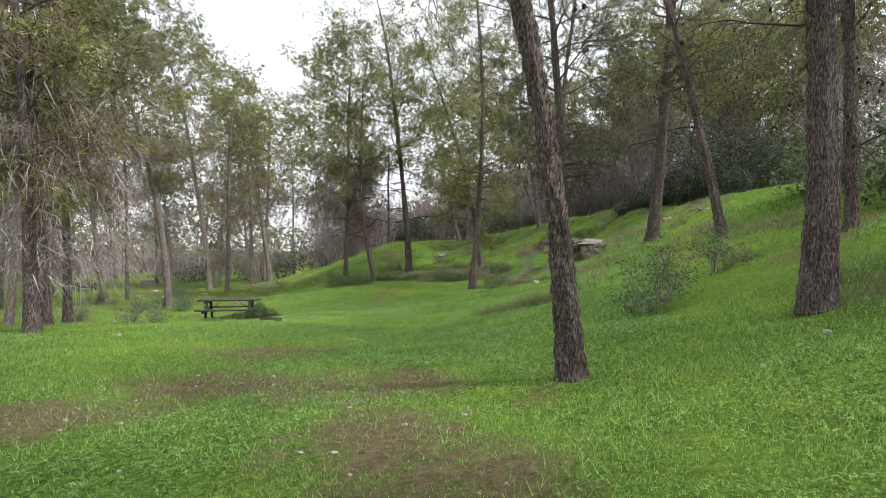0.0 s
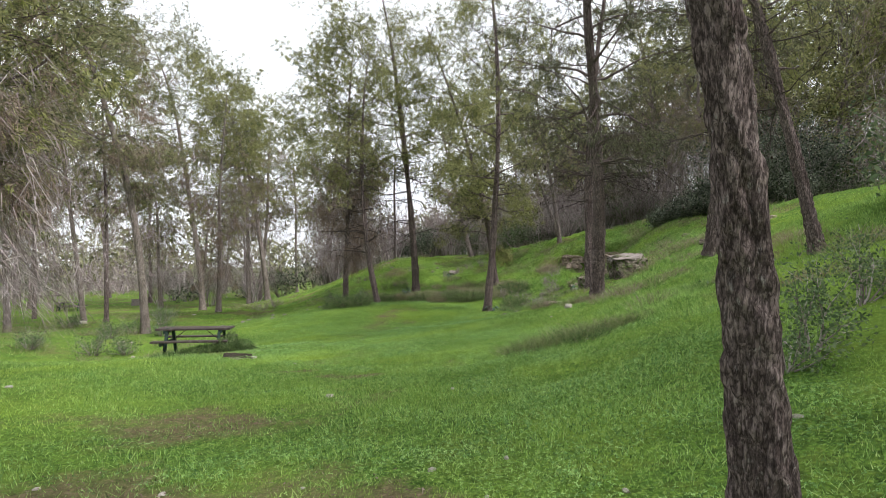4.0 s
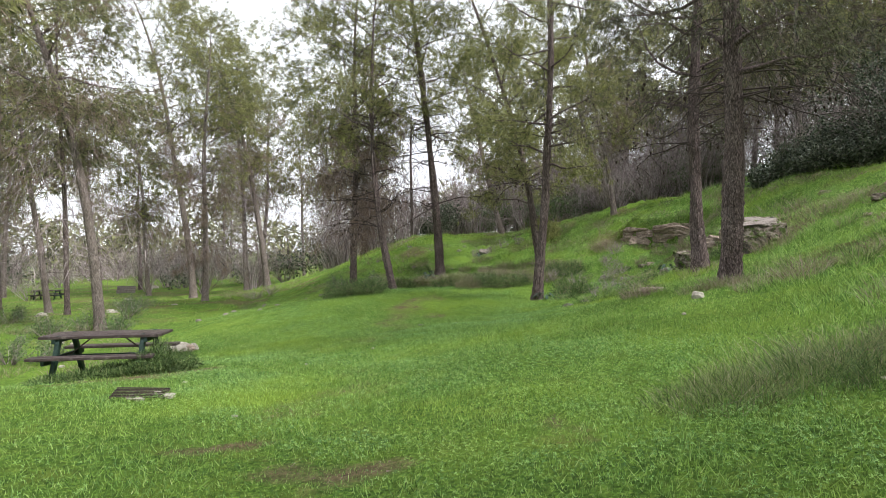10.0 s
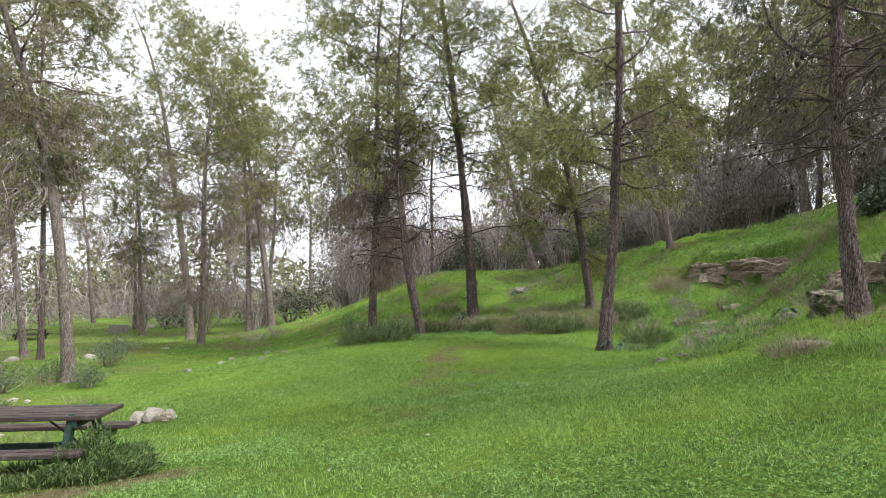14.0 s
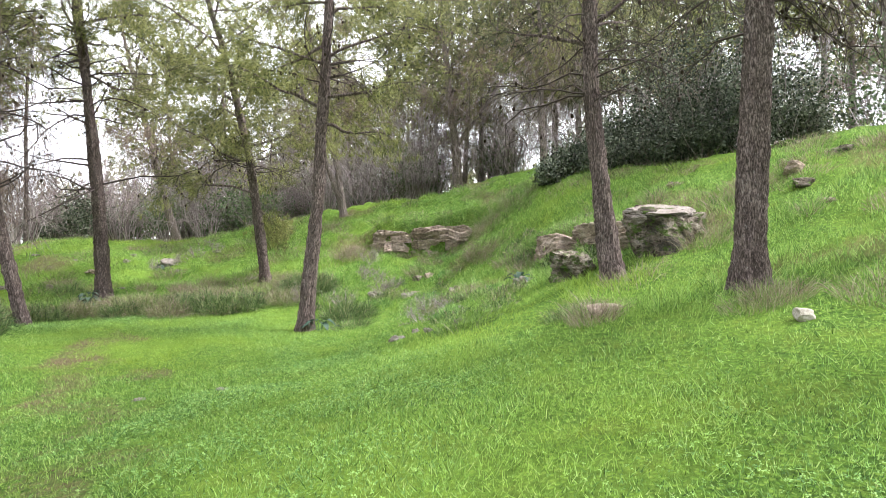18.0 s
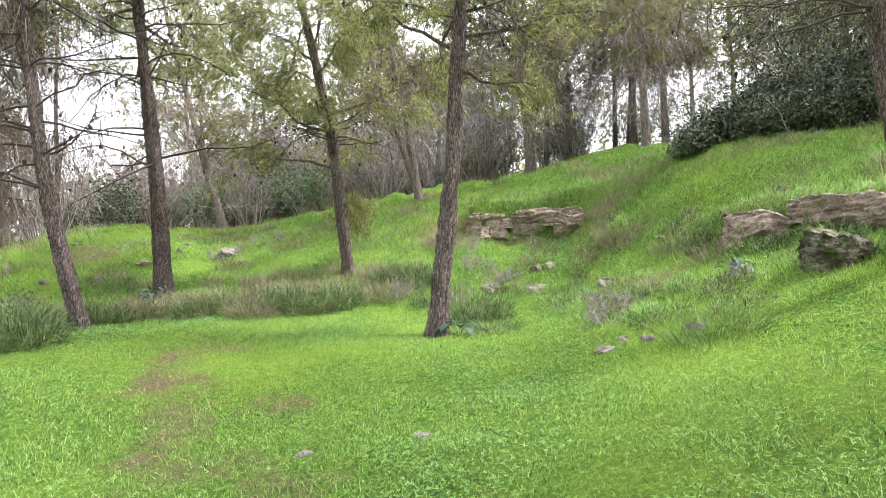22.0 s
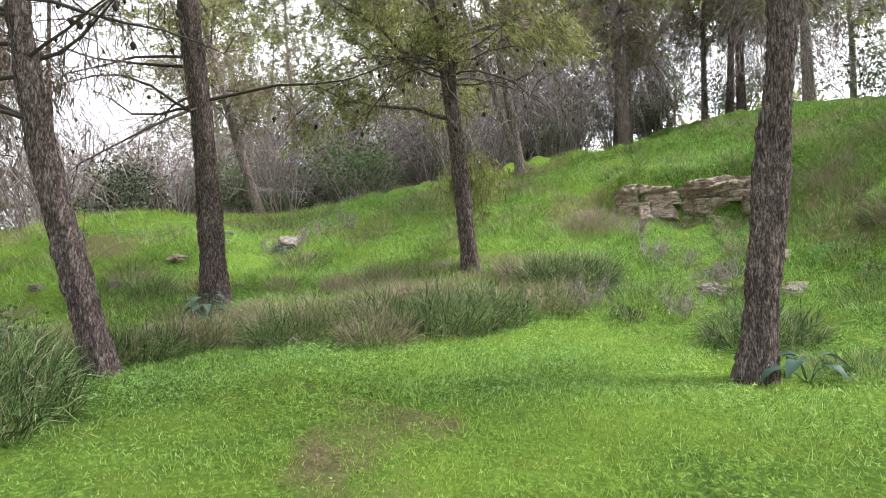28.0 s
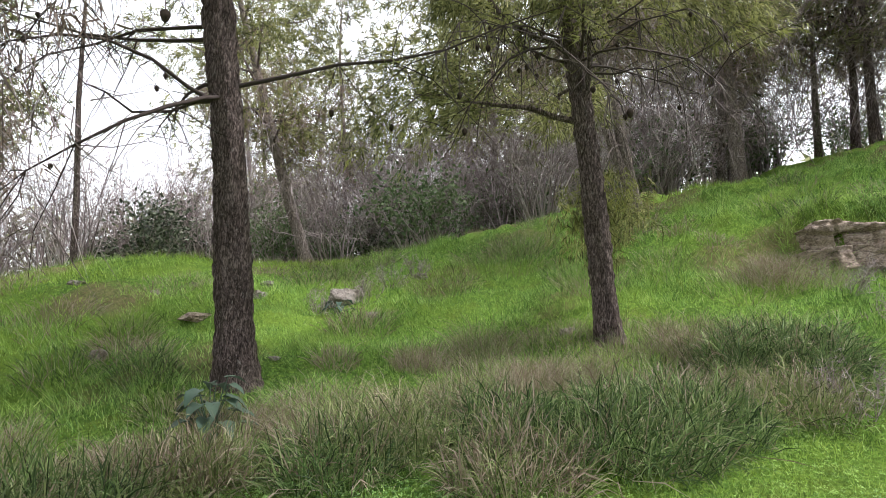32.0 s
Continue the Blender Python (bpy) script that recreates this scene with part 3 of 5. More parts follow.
def pine(x, y, height, radius, lean=(0, 0), bend=(0, 0), crown=0.45, spread=2.6, tufts=1500, kind="mid", bare=14, fork=None, needles=None, seed=1, per=8, needle=0.2, wide=0.014, droop=0.0, hang=0.35, low=None, cones=0, z=None, aim=None, twig=520):
    """A pine at x, y: trunk by lean (metres sideways a metre up) and bend (extra at the top), limbs, needles, dead twigs, cones."""
    g = np.random.default_rng(seed)
    base_z = (gz(x, y) if z is None else z) - 0.06
    label = PINE_LABELS[kind]
    tree = thing("pine_tree", pose(x, y, base_z), label, "tree", "pines of the grove")
    near = kind == "near"
    lean, bend = np.array(lean, float), np.array(bend, float)

    def spine(h):
        h = np.asarray(h, float)
        u = h / height
        wob = 0.012 * height * np.stack([np.sin(u * 7 + seed), np.cos(u * 6 + seed * 1.7)], -1) * u[..., None] * (1 if not near else 0.5)
        side = lean * h[..., None] + bend * (u**2)[..., None] * height + wob
        return np.concatenate([side, h[..., None]], -1)

    def girth(h):
        u = np.asarray(h) / height
        return radius * (0.86 * (1 - u) ** 0.75 + 0.02 + 0.38 * np.exp(-np.asarray(h) / (1.5 * radius + 0.06)))

    apart = kind != "far"
    trunk = Pile()
    if near:
        hs = np.concatenate([np.arange(0, 5.2, 0.045), np.arange(5.2, height, 0.3), [height]])
        trunk.tube(spine(hs), girth(hs), 34, bark_bump(0.06, seed))
    else:
        hs = np.concatenate([[0, 0.15, 0.35, 0.7], np.linspace(1.2, height, 18)])
        trunk.tube(spine(hs), girth(hs), 10 if apart else 8)
    if fork:
        fh, fx, fy, fr = fork
        p = limb_points(spine(np.array(fh)), (fx, fy, 1.4), height * 0.75 - fh, 0.4, 9, 0.06, g)
        trunk.tube(p, girth(fh) * fr * np.linspace(1, 0.15, 9), 9)
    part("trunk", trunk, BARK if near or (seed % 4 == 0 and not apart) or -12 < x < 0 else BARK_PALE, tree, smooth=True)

    rest, twigs, green, dry = Pile(), Pile(), Pile(), Pile()
    shoots, ways, dead, dead_ways = [], [], [], []
    n_limb = int(12 + height * 1.5)
    for k in range(n_limb):
        u = crown + (0.99 - crown) * (k + g.random()) / n_limb
        h = u * height
        a = k * 2.4 + g.normal(scale=0.4)
        shape = np.sin(np.pi * min(1, 0.18 + 0.82 * (1 - (u - crown) / (1 - crown)))) ** 0.7
        length = spread * (0.35 + 0.75 * shape) * g.uniform(0.6, 1.2)
        way = np.array([np.cos(a), np.sin(a), g.uniform(-0.15, 0.75) + 0.5 * (u - crown)])
        p = limb_points(spine(np.array(h)), way / np.linalg.norm(way), length, g.uniform(-0.3, 0.5) - droop, 7, 0.2, g)
        limb = Pile() if apart else rest
        limb.tube(p if apart else p[::2], np.linspace(max(0.012, girth(h) * 0.38), 0.006, 7 if apart else 4), 5 if near else 3)
        for _ in range(5 if near else 4):
            i = g.integers(2, 7)
            d = p[i] - p[i - 1]
            d = d / np.linalg.norm(d) + g.normal(scale=0.55, size=3)
            q = limb_points(p[i], d / np.linalg.norm(d), length * g.uniform(0.22, 0.5), -0.25 - droop, 5, 0.15, g)
            if apart:
                limb.tube(q, np.linspace(0.011, 0.004, 5), 3)
            else:
                limb.blades(q[:1], q[-1:], 0.03)
            lowness = max(0.0, 0.35 - (u - crown)) / 0.35
            for r in (2, 3, 4):
                withered = g.random() < lowness * (0.75 if kind == "brown" else 0.5) and not near
                (dead if withered else shoots).append(q[r])
                (dead_ways if withered else ways).append(q[r] - q[r - 1])
        shoots.append(p[-1])
        ways.append(p[-1] - p[-2])
        if apart:
            part("limb", limb, BARK, tree, smooth=True)
    shoots, ways = np.array(shoots), np.array(ways)
    ways /= np.linalg.norm(ways, axis=1)[:, None] + 1e-9
    pick = g.integers(0, len(shoots), tufts)
    puff = 0.17 if near else 0.22 if apart else 0.34
    needle_tufts(green, shoots[pick] + g.normal(scale=puff * (1 + spread / 8), size=(tufts, 3)) * (1, 1, 0.8), ways[pick], per, needle, wide, hang)
    if len(dead):
        dead, dead_ways = np.array(dead), np.array(dead_ways)
        pick = g.integers(0, len(dead), tufts // 3)
        needle_tufts(dry, dead[pick] + g.normal(scale=0.3, size=(len(pick), 3)), dead_ways[pick] * 2, max(4, per // 2), needle * 1.4, wide * 0.6, 0.9)
    # dead lower branches, bare and drooping
    lo = (low if low is not None else crown * 0.35) * height
    spots = []
    for k in range(bare):
        h = g.uniform(lo, (crown + 0.12) * height)
        a = g.uniform(0, 6.28) if aim is None else aim + 3.14 * (k % 3 == 0) + g.normal(scale=0.6)
        length = spread * g.uniform(0.3, 0.75 if aim is None else 1.0)
        branch = Pile() if apart else rest
        p = limb_points(spine(np.array(h)), (np.cos(a), np.sin(a), 0.25), length, -0.5, 7, 0.22, g)
        branch.tube(p, np.linspace(0.014 + (0.04 if aim is None else 0.09) * girth(h), 0.004, 7), 4 if near else 3)
        for i in range(2, 7):
            for _ in range(3):
                d = g.normal(scale=0.7, size=3) + (p[i] - p[i - 1]) / (length / 6) * 0.5 + (0, 0, -0.35)
                q = limb_points(p[i], d / np.linalg.norm(d), length * g.uniform(0.15, 0.45), -0.9, 4, 0.3, g)
                if near:
                    branch.tube(q[[0, 1, 2, 3]], (0.007, 0.006, 0.0045, 0.0025), 3)
                else:
                    branch.blades(q[[0, 1]], q[[2, 3]], 0.008)
                spots.append(q[g.integers(1, 4)])
                if kind == "brown":
                    needle_tufts(dry, q[1:] + g.normal(scale=0.08, size=(3, 3)), np.array([[0, 0, -1.0]] * 3), 7, 0.3, 0.017, 0.8)
        if apart:
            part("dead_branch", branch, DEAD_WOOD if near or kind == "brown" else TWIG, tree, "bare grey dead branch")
    n = {"near": twig, "mid": 1500, "brown": 3400, "far": 550}[kind]
    h = g.uniform(lo * (1.3 if near else 1), (crown + 0.22) * height, n)
    a = g.uniform(0, 6.28, n)
    out = spread * 0.75 * np.sqrt(g.random(n))
    b = spine(h) + np.stack([np.cos(a) * out, np.sin(a) * out, 0 * h], 1)
    d = g.normal(scale=0.35, size=(n, 3)) + np.stack([np.cos(a) * 0.3, np.sin(a) * 0.3, -0.55 + 0 * a], 1)
    twigs.blades(b, b + d * {"near": 0.5, "mid": 0.8, "brown": 0.8, "far": 1.3}[kind], {"near": 0.006, "mid": 0.016, "brown": 0.013, "far": 0.03}[kind])
    if not apart:
        part("branchwork", rest, BARK, tree, kind="stuff")
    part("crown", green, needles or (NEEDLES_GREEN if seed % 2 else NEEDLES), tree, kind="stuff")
    part("dry_foliage", dry, NEEDLES_DRY, tree, "dry brown needles", kind="stuff")
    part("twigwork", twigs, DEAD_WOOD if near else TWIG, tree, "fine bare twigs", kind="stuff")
    pool = np.array(spots + list(shoots[g.integers(0, len(shoots), max(1, cones))]))
    for c in pool[g.integers(0, len(pool), cones)]:
        s = g.uniform(0.022, 0.034) * (1 if near else 1.3)
        cone = Pile()
        cone.tube(c + np.outer([0, -0.35, -0.9, -1.5, -1.9], (0, 0, s * 1.4)), s * np.array([0.35, 0.9, 1.0, 0.65, 0.1]), 5)
        part("cone", cone, CONE, tree)
    return tree


# the pines that the walk passes: x, y, height, trunk radius, ...
NEAR = [
    dict(x=1.37, y=6.81, height=11, radius=0.145, lean=(-0.056, -0.107), bend=(-0.265, 0.024), crown=0.40, bare=8, low=0.36, seed=3, cones=8, tufts=1400),
    dict(x=4.48, y=7.55, height=13, radius=0.21, lean=(0.044, 0.021), bend=(-0.072, 0.064), crown=0.36, bare=10, low=0.27, seed=5, spread=3.2, tufts=1600),
    dict(x=7.4, y=11.4, height=12, radius=0.14, lean=(-0.02, 0), crown=0.30, bare=8, seed=8, spread=3.0, tufts=1600),
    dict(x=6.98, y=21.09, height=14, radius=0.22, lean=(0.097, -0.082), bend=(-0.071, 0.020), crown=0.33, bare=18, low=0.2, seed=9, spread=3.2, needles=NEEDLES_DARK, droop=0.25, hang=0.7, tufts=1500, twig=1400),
    dict(x=7.70, y=17.29, height=12, radius=0.16, lean=(-0.174, 0.032), bend=(-0.070, 0.066), crown=0.34, bare=14, low=0.25, seed=11, spread=3.0, twig=1000, tufts=1900),
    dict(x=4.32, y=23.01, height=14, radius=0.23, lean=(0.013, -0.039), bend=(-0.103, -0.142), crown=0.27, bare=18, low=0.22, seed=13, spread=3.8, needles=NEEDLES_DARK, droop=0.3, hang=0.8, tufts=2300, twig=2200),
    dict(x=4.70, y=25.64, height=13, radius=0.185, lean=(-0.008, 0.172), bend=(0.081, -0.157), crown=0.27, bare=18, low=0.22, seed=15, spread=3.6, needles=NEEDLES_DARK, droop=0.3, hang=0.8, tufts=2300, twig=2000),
    dict(x=1.39, y=31.46, height=16.5, radius=0.18, lean=(0.105, -0.071), bend=(-0.093, 0.058), crown=0.26, bare=12, low=0.32, seed=17, spread=3.6, droop=0.1, hang=0.6, tufts=4800),
    dict(x=2.22, y=37.50, height=14, radius=0.17, lean=(-0.103, -0.040), bend=(-0.169, 0.013), crown=0.15, bare=12, low=0.24, seed=19, spread=3.6, droop=0.3, hang=1.0, tufts=8200, needles=NEEDLES_GREEN),
    dict(x=-2.13, y=38.23, height=17, radius=0.21, lean=(-0.037, -0.013), bend=(-0.084, 0.009), crown=0.36, bare=32, low=0.16, seed=21, spread=3.8, aim=2.7, cones=95, tufts=3800, twig=1500),
    dict(x=-3.81, y=34.70, height=13, radius=0.155, lean=(-0.237, 0.093), bend=(0.200, -0.016), crown=0.42, bare=28, low=0.18, seed=23, spread=3.2, aim=2.2, cones=85, twig=1300),
]
for spec in NEAR:
    pine(**{**dict(kind="near", tufts=3000, per=12, needle=0.17, wide=0.0165, cones=34), **spec})

MID = [
    dict(x=-5.81, y=37.00, height=14, radius=0.17, lean=(0.014, -0.004), bend=(0.019, -0.000), crown=0.34, seed=31, kind="brown", bare=44, spread=3.1, tufts=2600, low=0.14),
    dict(x=-14.50, y=32.96, height=19, radius=0.22, lean=(-0.043, -0.036), bend=(-0.168, -0.084), crown=0.34, seed=32, spread=3.4, tufts=3600),
    dict(x=-15.1, y=43.6, height=15, radius=0.19, lean=(0.02, 0), crown=0.36, seed=33, spread=2.8, tufts=1955, kind="brown", bare=14),
    dict(x=-19.62, y=52.32, height=22, radius=0.27, lean=(-0.060, 0.043), bend=(-0.148, -0.047), crown=0.36, seed=34, spread=4.4, tufts=3400),
    dict(x=-14.88, y=53.47, height=18, radius=0.25, lean=(-0.079, 0.018), bend=(-0.154, -0.042), crown=0.42, seed=35, spread=3.2, tufts=2600),
    dict(x=-16.5, y=54, height=15, radius=0.22, lean=(-0.04, 0), crown=0.4, seed=36, spread=3.0, tufts=1870),
    dict(x=-9.8, y=14.9, height=13, radius=0.20, lean=(-0.04, 0), crown=0.26, seed=37, spread=3.4, tufts=2380, bare=16),
    dict(x=-10.8, y=16.9, height=13, radius=0.22, lean=(-0.05, 0), crown=0.28, seed=38, spread=3.2, tufts=2210, bare=16),
    dict(x=-11.0, y=18.3, height=12, radius=0.15, lean=(-0.03, 0), crown=0.3, seed=44, spread=3.0, tufts=1800, bare=20),
    dict(x=6.27, y=41.13, height=12, radius=0.15, lean=(-0.104, 0.092), bend=(-0.043, 0.027), crown=0.28, seed=39, spread=3.0, tufts=2210, fork=(0.3, -0.45, 0.2, 0.8)),
    dict(x=13.60, y=44.25, height=14, radius=0.26, lean=(-0.059, -0.049), bend=(-0.096, 0.053), crown=0.24, seed=40, spread=3.6, tufts=2550, fork=(2.4, 0.9, -0.4, 0.6)),
    dict(x=13.26, y=37.35, height=11, radius=0.17, lean=(-0.04, 0), crown=0.28, seed=41, spread=2.8, tufts=1955),
    dict(x=19.0, y=41.3, height=12, radius=0.2, lean=(-0.05, 0), crown=0.26, seed=42, spread=3.0, tufts=1955),
    dict(x=1.31, y=48.34, height=12, radius=0.2, lean=(-0.281, 0.121), bend=(0.084, 0.007), crown=0.24, seed=43, spread=3.2, tufts=2210, bare=20),
]
for spec in MID:
    pine(**{**dict(kind="mid", wide=0.027, needle=0.22, hang=0.45, per=14), **spec})

# pines further off, in loose rows on both sides and behind the mounds
g = np.random.default_rng(21)
FAR_LEFT = [(-20, 39), (-24, 44), (-27, 38), (-22, 34), (-30, 48), (-24, 55), (-17, 60), (-20, 66), (-28, 62), (-35, 55), (-13, 66), (-17, 73), (-36, 70),
            (-33, 36), (-38, 45), (-17, 24), (-21, 28), (-26, 27), (-8, 57), (-11, 60), (-31, 88), (-30, 30), (-40, 60)]
# out-of-view pines added round the start of the walk, to shade bank and lawn
SHADE_PINES = [(11.5, 8.5), (13.5, 12.5), (10.5, 4.5), (10.5, -4), (5.5, -6), (4.2, 0.4), (0.6, -3.0), (1.5, -9), (-7, -2.5), (-11.5, 4), (-4.5, -8)]
BEYOND = [(8.8, 52.5), (12.5, 50.5), (15.2, 46.2), (19.6, 44.6)]
FAR_RIGHT = [(16, 50), (24, 54), (18, 58), (11, 56), (27, 46), (20, 36), (16, 31), (22, 30), (17, 27), (9, 64), (2, 62), (24, 38), (22, 14), (25, 24), (28, 34), (6, 58), (4, 66), (7, 70), (16, 62), (17.5, 47.5), (20.5, 46), (19.2, 43.2), (24, 42)]
for k, (fx, fy) in enumerate(FAR_LEFT + FAR_RIGHT + SHADE_PINES + BEYOND):
    up_bank = fx > 8
    h = g.uniform(9, 13) if up_bank else g.uniform(13, 18)
    pine(fx + g.uniform(-0.6, 0.6), fy + g.uniform(-0.6, 0.6), h, g.uniform(0.14, 0.22), lean=(g.normal(scale=0.06), g.normal(scale=0.03)), crown=g.uniform(0.34, 0.46) if up_bank and fy < 26 else g.uniform(0.26, 0.42) if up_bank else g.uniform(0.14, 0.26) if fx > -5 and fy < 76 else g.uniform(0.28, 0.44),
         spread=g.uniform(2.6, 3.8), tufts=600 if (fx, fy) in SHADE_PINES else 1100, kind="far", bare=9, per=8, needle=0.32, wide=0.066, hang=0.6, seed=100 + k)


def far_woods():
    """The wood that closes the view, too far to tell its trees apart."""
    g = np.random.default_rng(77)
    crowns, stems, brush = Pile(), Pile(), Pile()
    for k in range(130):
        a = g.uniform(-1.25, 1.15)
        far = g.uniform(82, 135)
        x, y = far * np.sin(a), far * np.cos(a)
        z, h = gz(x, y), g.uniform(5, 10) if x < -8 else g.uniform(7, 13)
        stems.tube([(x, y, z - 0.3), (x + g.normal(scale=0.5), y, z + h * 0.8)], [0.24, 0.08], 5)
        n = 240
        u = g.random(n)
        d = g.normal(size=(n, 3)) * (1.9, 1.9, 1.0)
        b = np.stack([x + 0 * u, y + 0 * u, z + h * (0.3 + 0.68 * u)], 1) + d * (0.45 + 0.75 * np.sin(np.pi * np.clip(u, 0, 1)))[:, None]
        crowns.blades(b, b + g.normal(scale=0.55, size=(n, 3)), 0.42)
        n = 230
        b = np.stack([x + g.normal(scale=3.2, size=n), y + g.normal(scale=2, size=n), z + 3.4 * g.random(n) ** 1.4], 1)
        brush.blades(b, b + g.normal(scale=0.8, size=(n, 3)), 0.10)
    for name, pile, mat, label in (("far_wood_crowns", crowns, NEEDLES, "far pine wood closing the view"), ("far_wood_trunks", stems, BARK, "trunks of the far pine wood"), ("far_brushwood", brush, TWIG, "far leafless brushwood under the pines")):
        tagged(new(name, pile.mesh(name, mat)), label, "wood", kind="stuff")


far_woods()


# ---------------------------------------------------------------- grass and herbs
def walked(y):
    return np.interp(y, (0, 9, 14, 20, 25, 31, 40), (0, -0.6, -2, -3.5, -4.3, -3.4, -2.5))


def scatter(n, x0, x1, y0, y1, keep):
    x, y = rng.uniform(x0, x1, n), rng.uniform(y0, y1, n)
    k = rng.random(n) < keep(x, y)
    return x[k], y[k]


def lumps(x, y, s):
    return 0.5 + 0.25 * (np.sin(s * x + 2.1 * np.sin(0.7 * s * y)) + np.sin(1.3 * s * y + 1.7 * np.sin(0.8 * s * x + 1)))


def lawn():
    def keep(x, y):
        off = np.abs(x - walked(y))
        return np.clip(1.2 - 1.05 * soil_mask(x, y), 0.25, 1) * np.where(off < 8.5, 1, np.clip(1 - (off - 8.5) / 4, 0.4, 1))
    xa, ya = scatter(330000, -11, 9.5, 1.5, 42, keep)
    xb, yb = scatter(330000, -6.5, 4.0, 3.0, 36, lambda x, y: keep(x, y) * np.clip((4.4 - np.abs(x - walked(y) - 1.6)) / 1.5, 0, 1) * np.clip(0.3 + 1.2 * lumps(x, y, 1.7), 0, 1))
    x, y = np.concatenate([xa, xb]), np.concatenate([ya, yb])
    tall = np.concatenate([np.ones(len(xa)), np.full(len(xb), 0.62)]) * 0.025 + (0.035 * lumps(x, y, 0.9) + 0.05 * lumps(x, y, 3.7) ** 2) * rng.uniform(0.3, 1.4, len(x)) * np.concatenate([np.ones(len(xa)), np.full(len(xb), 0.62)])
    b = np.stack([x, y, ground(x, y) - 0.005], 1)
    t = b + np.stack([rng.normal(scale=0.5, size=len(x)) * tall, rng.normal(scale=0.5, size=len(x)) * tall, tall], 1)
    pile = Pile()
    pile.blades(b, t, 0.006 + 0.004 * rng.random(len(x)))
    tagged(new("grass", pile.mesh("grass", GRASS)), "short fresh green grass of the clearing", "grass", kind="stuff")

    def patches(x, y):
        return np.clip((5.6 - np.abs(x - walked(y) - 0.7) + 2.4 * (lumps(x, y, 1.4) - 0.5)) / 2.2, 0, 1) * np.clip(1.15 - 1.7 * soil_mask(x, y), 0.02, 1) * np.clip((lumps(x + 3, y, 0.55) - 0.2) * 2.2 + 0.4 * (x > 0), 0.12, 1)
    x, y = scatter(60000, -9.5, 5.5, 2.5, 37, patches)
    pile = Pile()
    at = np.stack([x, y, ground(x, y) + 0.012 + 0.04 * rng.random(len(x))], 1)
    way = rng.normal(size=(len(x), 3)) * (1, 1, 0.35)
    way *= (rng.uniform(0.010, 0.019, len(x)) / np.linalg.norm(way, axis=1))[:, None]
    pile.blades(at - way * 0.5, at + way * 0.5, rng.uniform(0.011, 0.018, len(x)))
    x, y = scatter(400000, -7.5, 5.0, 2.8, 36, lambda x, y: patches(x, y) * np.clip(lumps(x, y, 2.3) * 2.4 - 0.55, 0.05, 1))
    pile.trefoils(np.stack([x, y, ground(x, y) + 0.02 + 0.05 * lumps(x, y, 2.3) * rng.uniform(0.5, 1.2, len(x))], 1), rng.uniform(0.009, 0.019, len(x)))
    tagged(new("clover", pile.mesh("clover", CLOVER)), "low clover leaves spread through the grass", "clover", kind="stuff")

    x, y = scatter(55000, -45, 30, 0, 75, lambda x, y: np.where((np.abs(x - walked(np.clip(y, 0, 40))) > 8) | (y > 38), 1.0, 0.0) * np.where(x < -12, 0.6, 1.0))
    tall = rng.uniform(0.05, 0.13, len(x)) * (0.3 + 0.6 * lumps(x, y, 0.6) + 1.2 * lumps(x, y, 2.9) ** 2)
    b = np.stack([x, y, ground(x, y) - 0.01], 1)
    pile = Pile()
    for _ in range(3):
        o = np.stack([rng.normal(scale=0.05, size=len(x)), rng.normal(scale=0.05, size=len(x)), 0 * x], 1)
        t = b + o + np.stack([rng.normal(scale=0.5, size=len(x)) * tall, rng.normal(scale=0.5, size=len(x)) * tall, tall], 1)
        pile.blades(b + o, t, 0.013)
    tagged(new("meadow_grass", pile.mesh("meadow_grass", GRASS)), "longer green grass on the bank and the mounds", "grass", kind="stuff")


def wild_grass():
    """Longer, leaning grass of the bank and the mound."""
    def keep(x, y):
        bank = (x > 3.4 + 0.5 * np.sin(y)) | (y > 36.6 + 0.4 * np.sin(2 * x))
        return bank * np.clip(0.15 + 1.3 * lumps(x, y, 1.9), 0.1, 1)
    xa, ya = scatter(52000, 3.0, 10.5, 14, 42, keep)
    xb, yb = scatter(30000, -8, 4, 36.5, 47, keep)
    x, y = np.concatenate([xa, xb]), np.concatenate([ya, yb])
    tall = rng.uniform(0.06, 0.17, len(x)) * (0.35 + 1.1 * lumps(x, y, 1.9))
    pile = Pile()
    for _ in range(2):
        b = np.stack([x + rng.normal(scale=0.03, size=len(x)), y + rng.normal(scale=0.03, size=len(x)), 0 * x], 1)
        b[:, 2] = ground(b[:, 0], b[:, 1]) - 0.01
        t = b + np.stack([rng.normal(scale=0.45, size=len(x)) * tall - 0.2 * tall, rng.normal(scale=0.45, size=len(x)) * tall, tall], 1)
        pile.blades(b, t, 0.009)
    tagged(new("wild_grass", pile.mesh("wild_grass", GRASS)), "longer uneven grass of the bank and the mound", "grass", kind="stuff")

    x, y = scatter(60000, -7, 3, 2.5, 34, lambda x, y: np.clip(soil_mask(x, y) - 0.3, 0, 1))
    at = np.stack([x, y, ground(x, y) + 0.006 + 0.02 * rng.random(len(x))], 1)
    way = rng.normal(size=(len(x), 3)) * (1, 1, 0.25)
    way *= (rng.uniform(0.02, 0.06, len(x)) / np.linalg.norm(way, axis=1))[:, None]
    pile = Pile()
    pile.blades(at - way * 0.5, at + way * 0.5, rng.uniform(0.004, 0.016, len(x)))
    tagged(new("litter", pile.mesh("litter", NEEDLES_DRY)), "dry needles and leaf litter on the worn earth", "litter", kind="stuff")


lawn()
wild_grass()


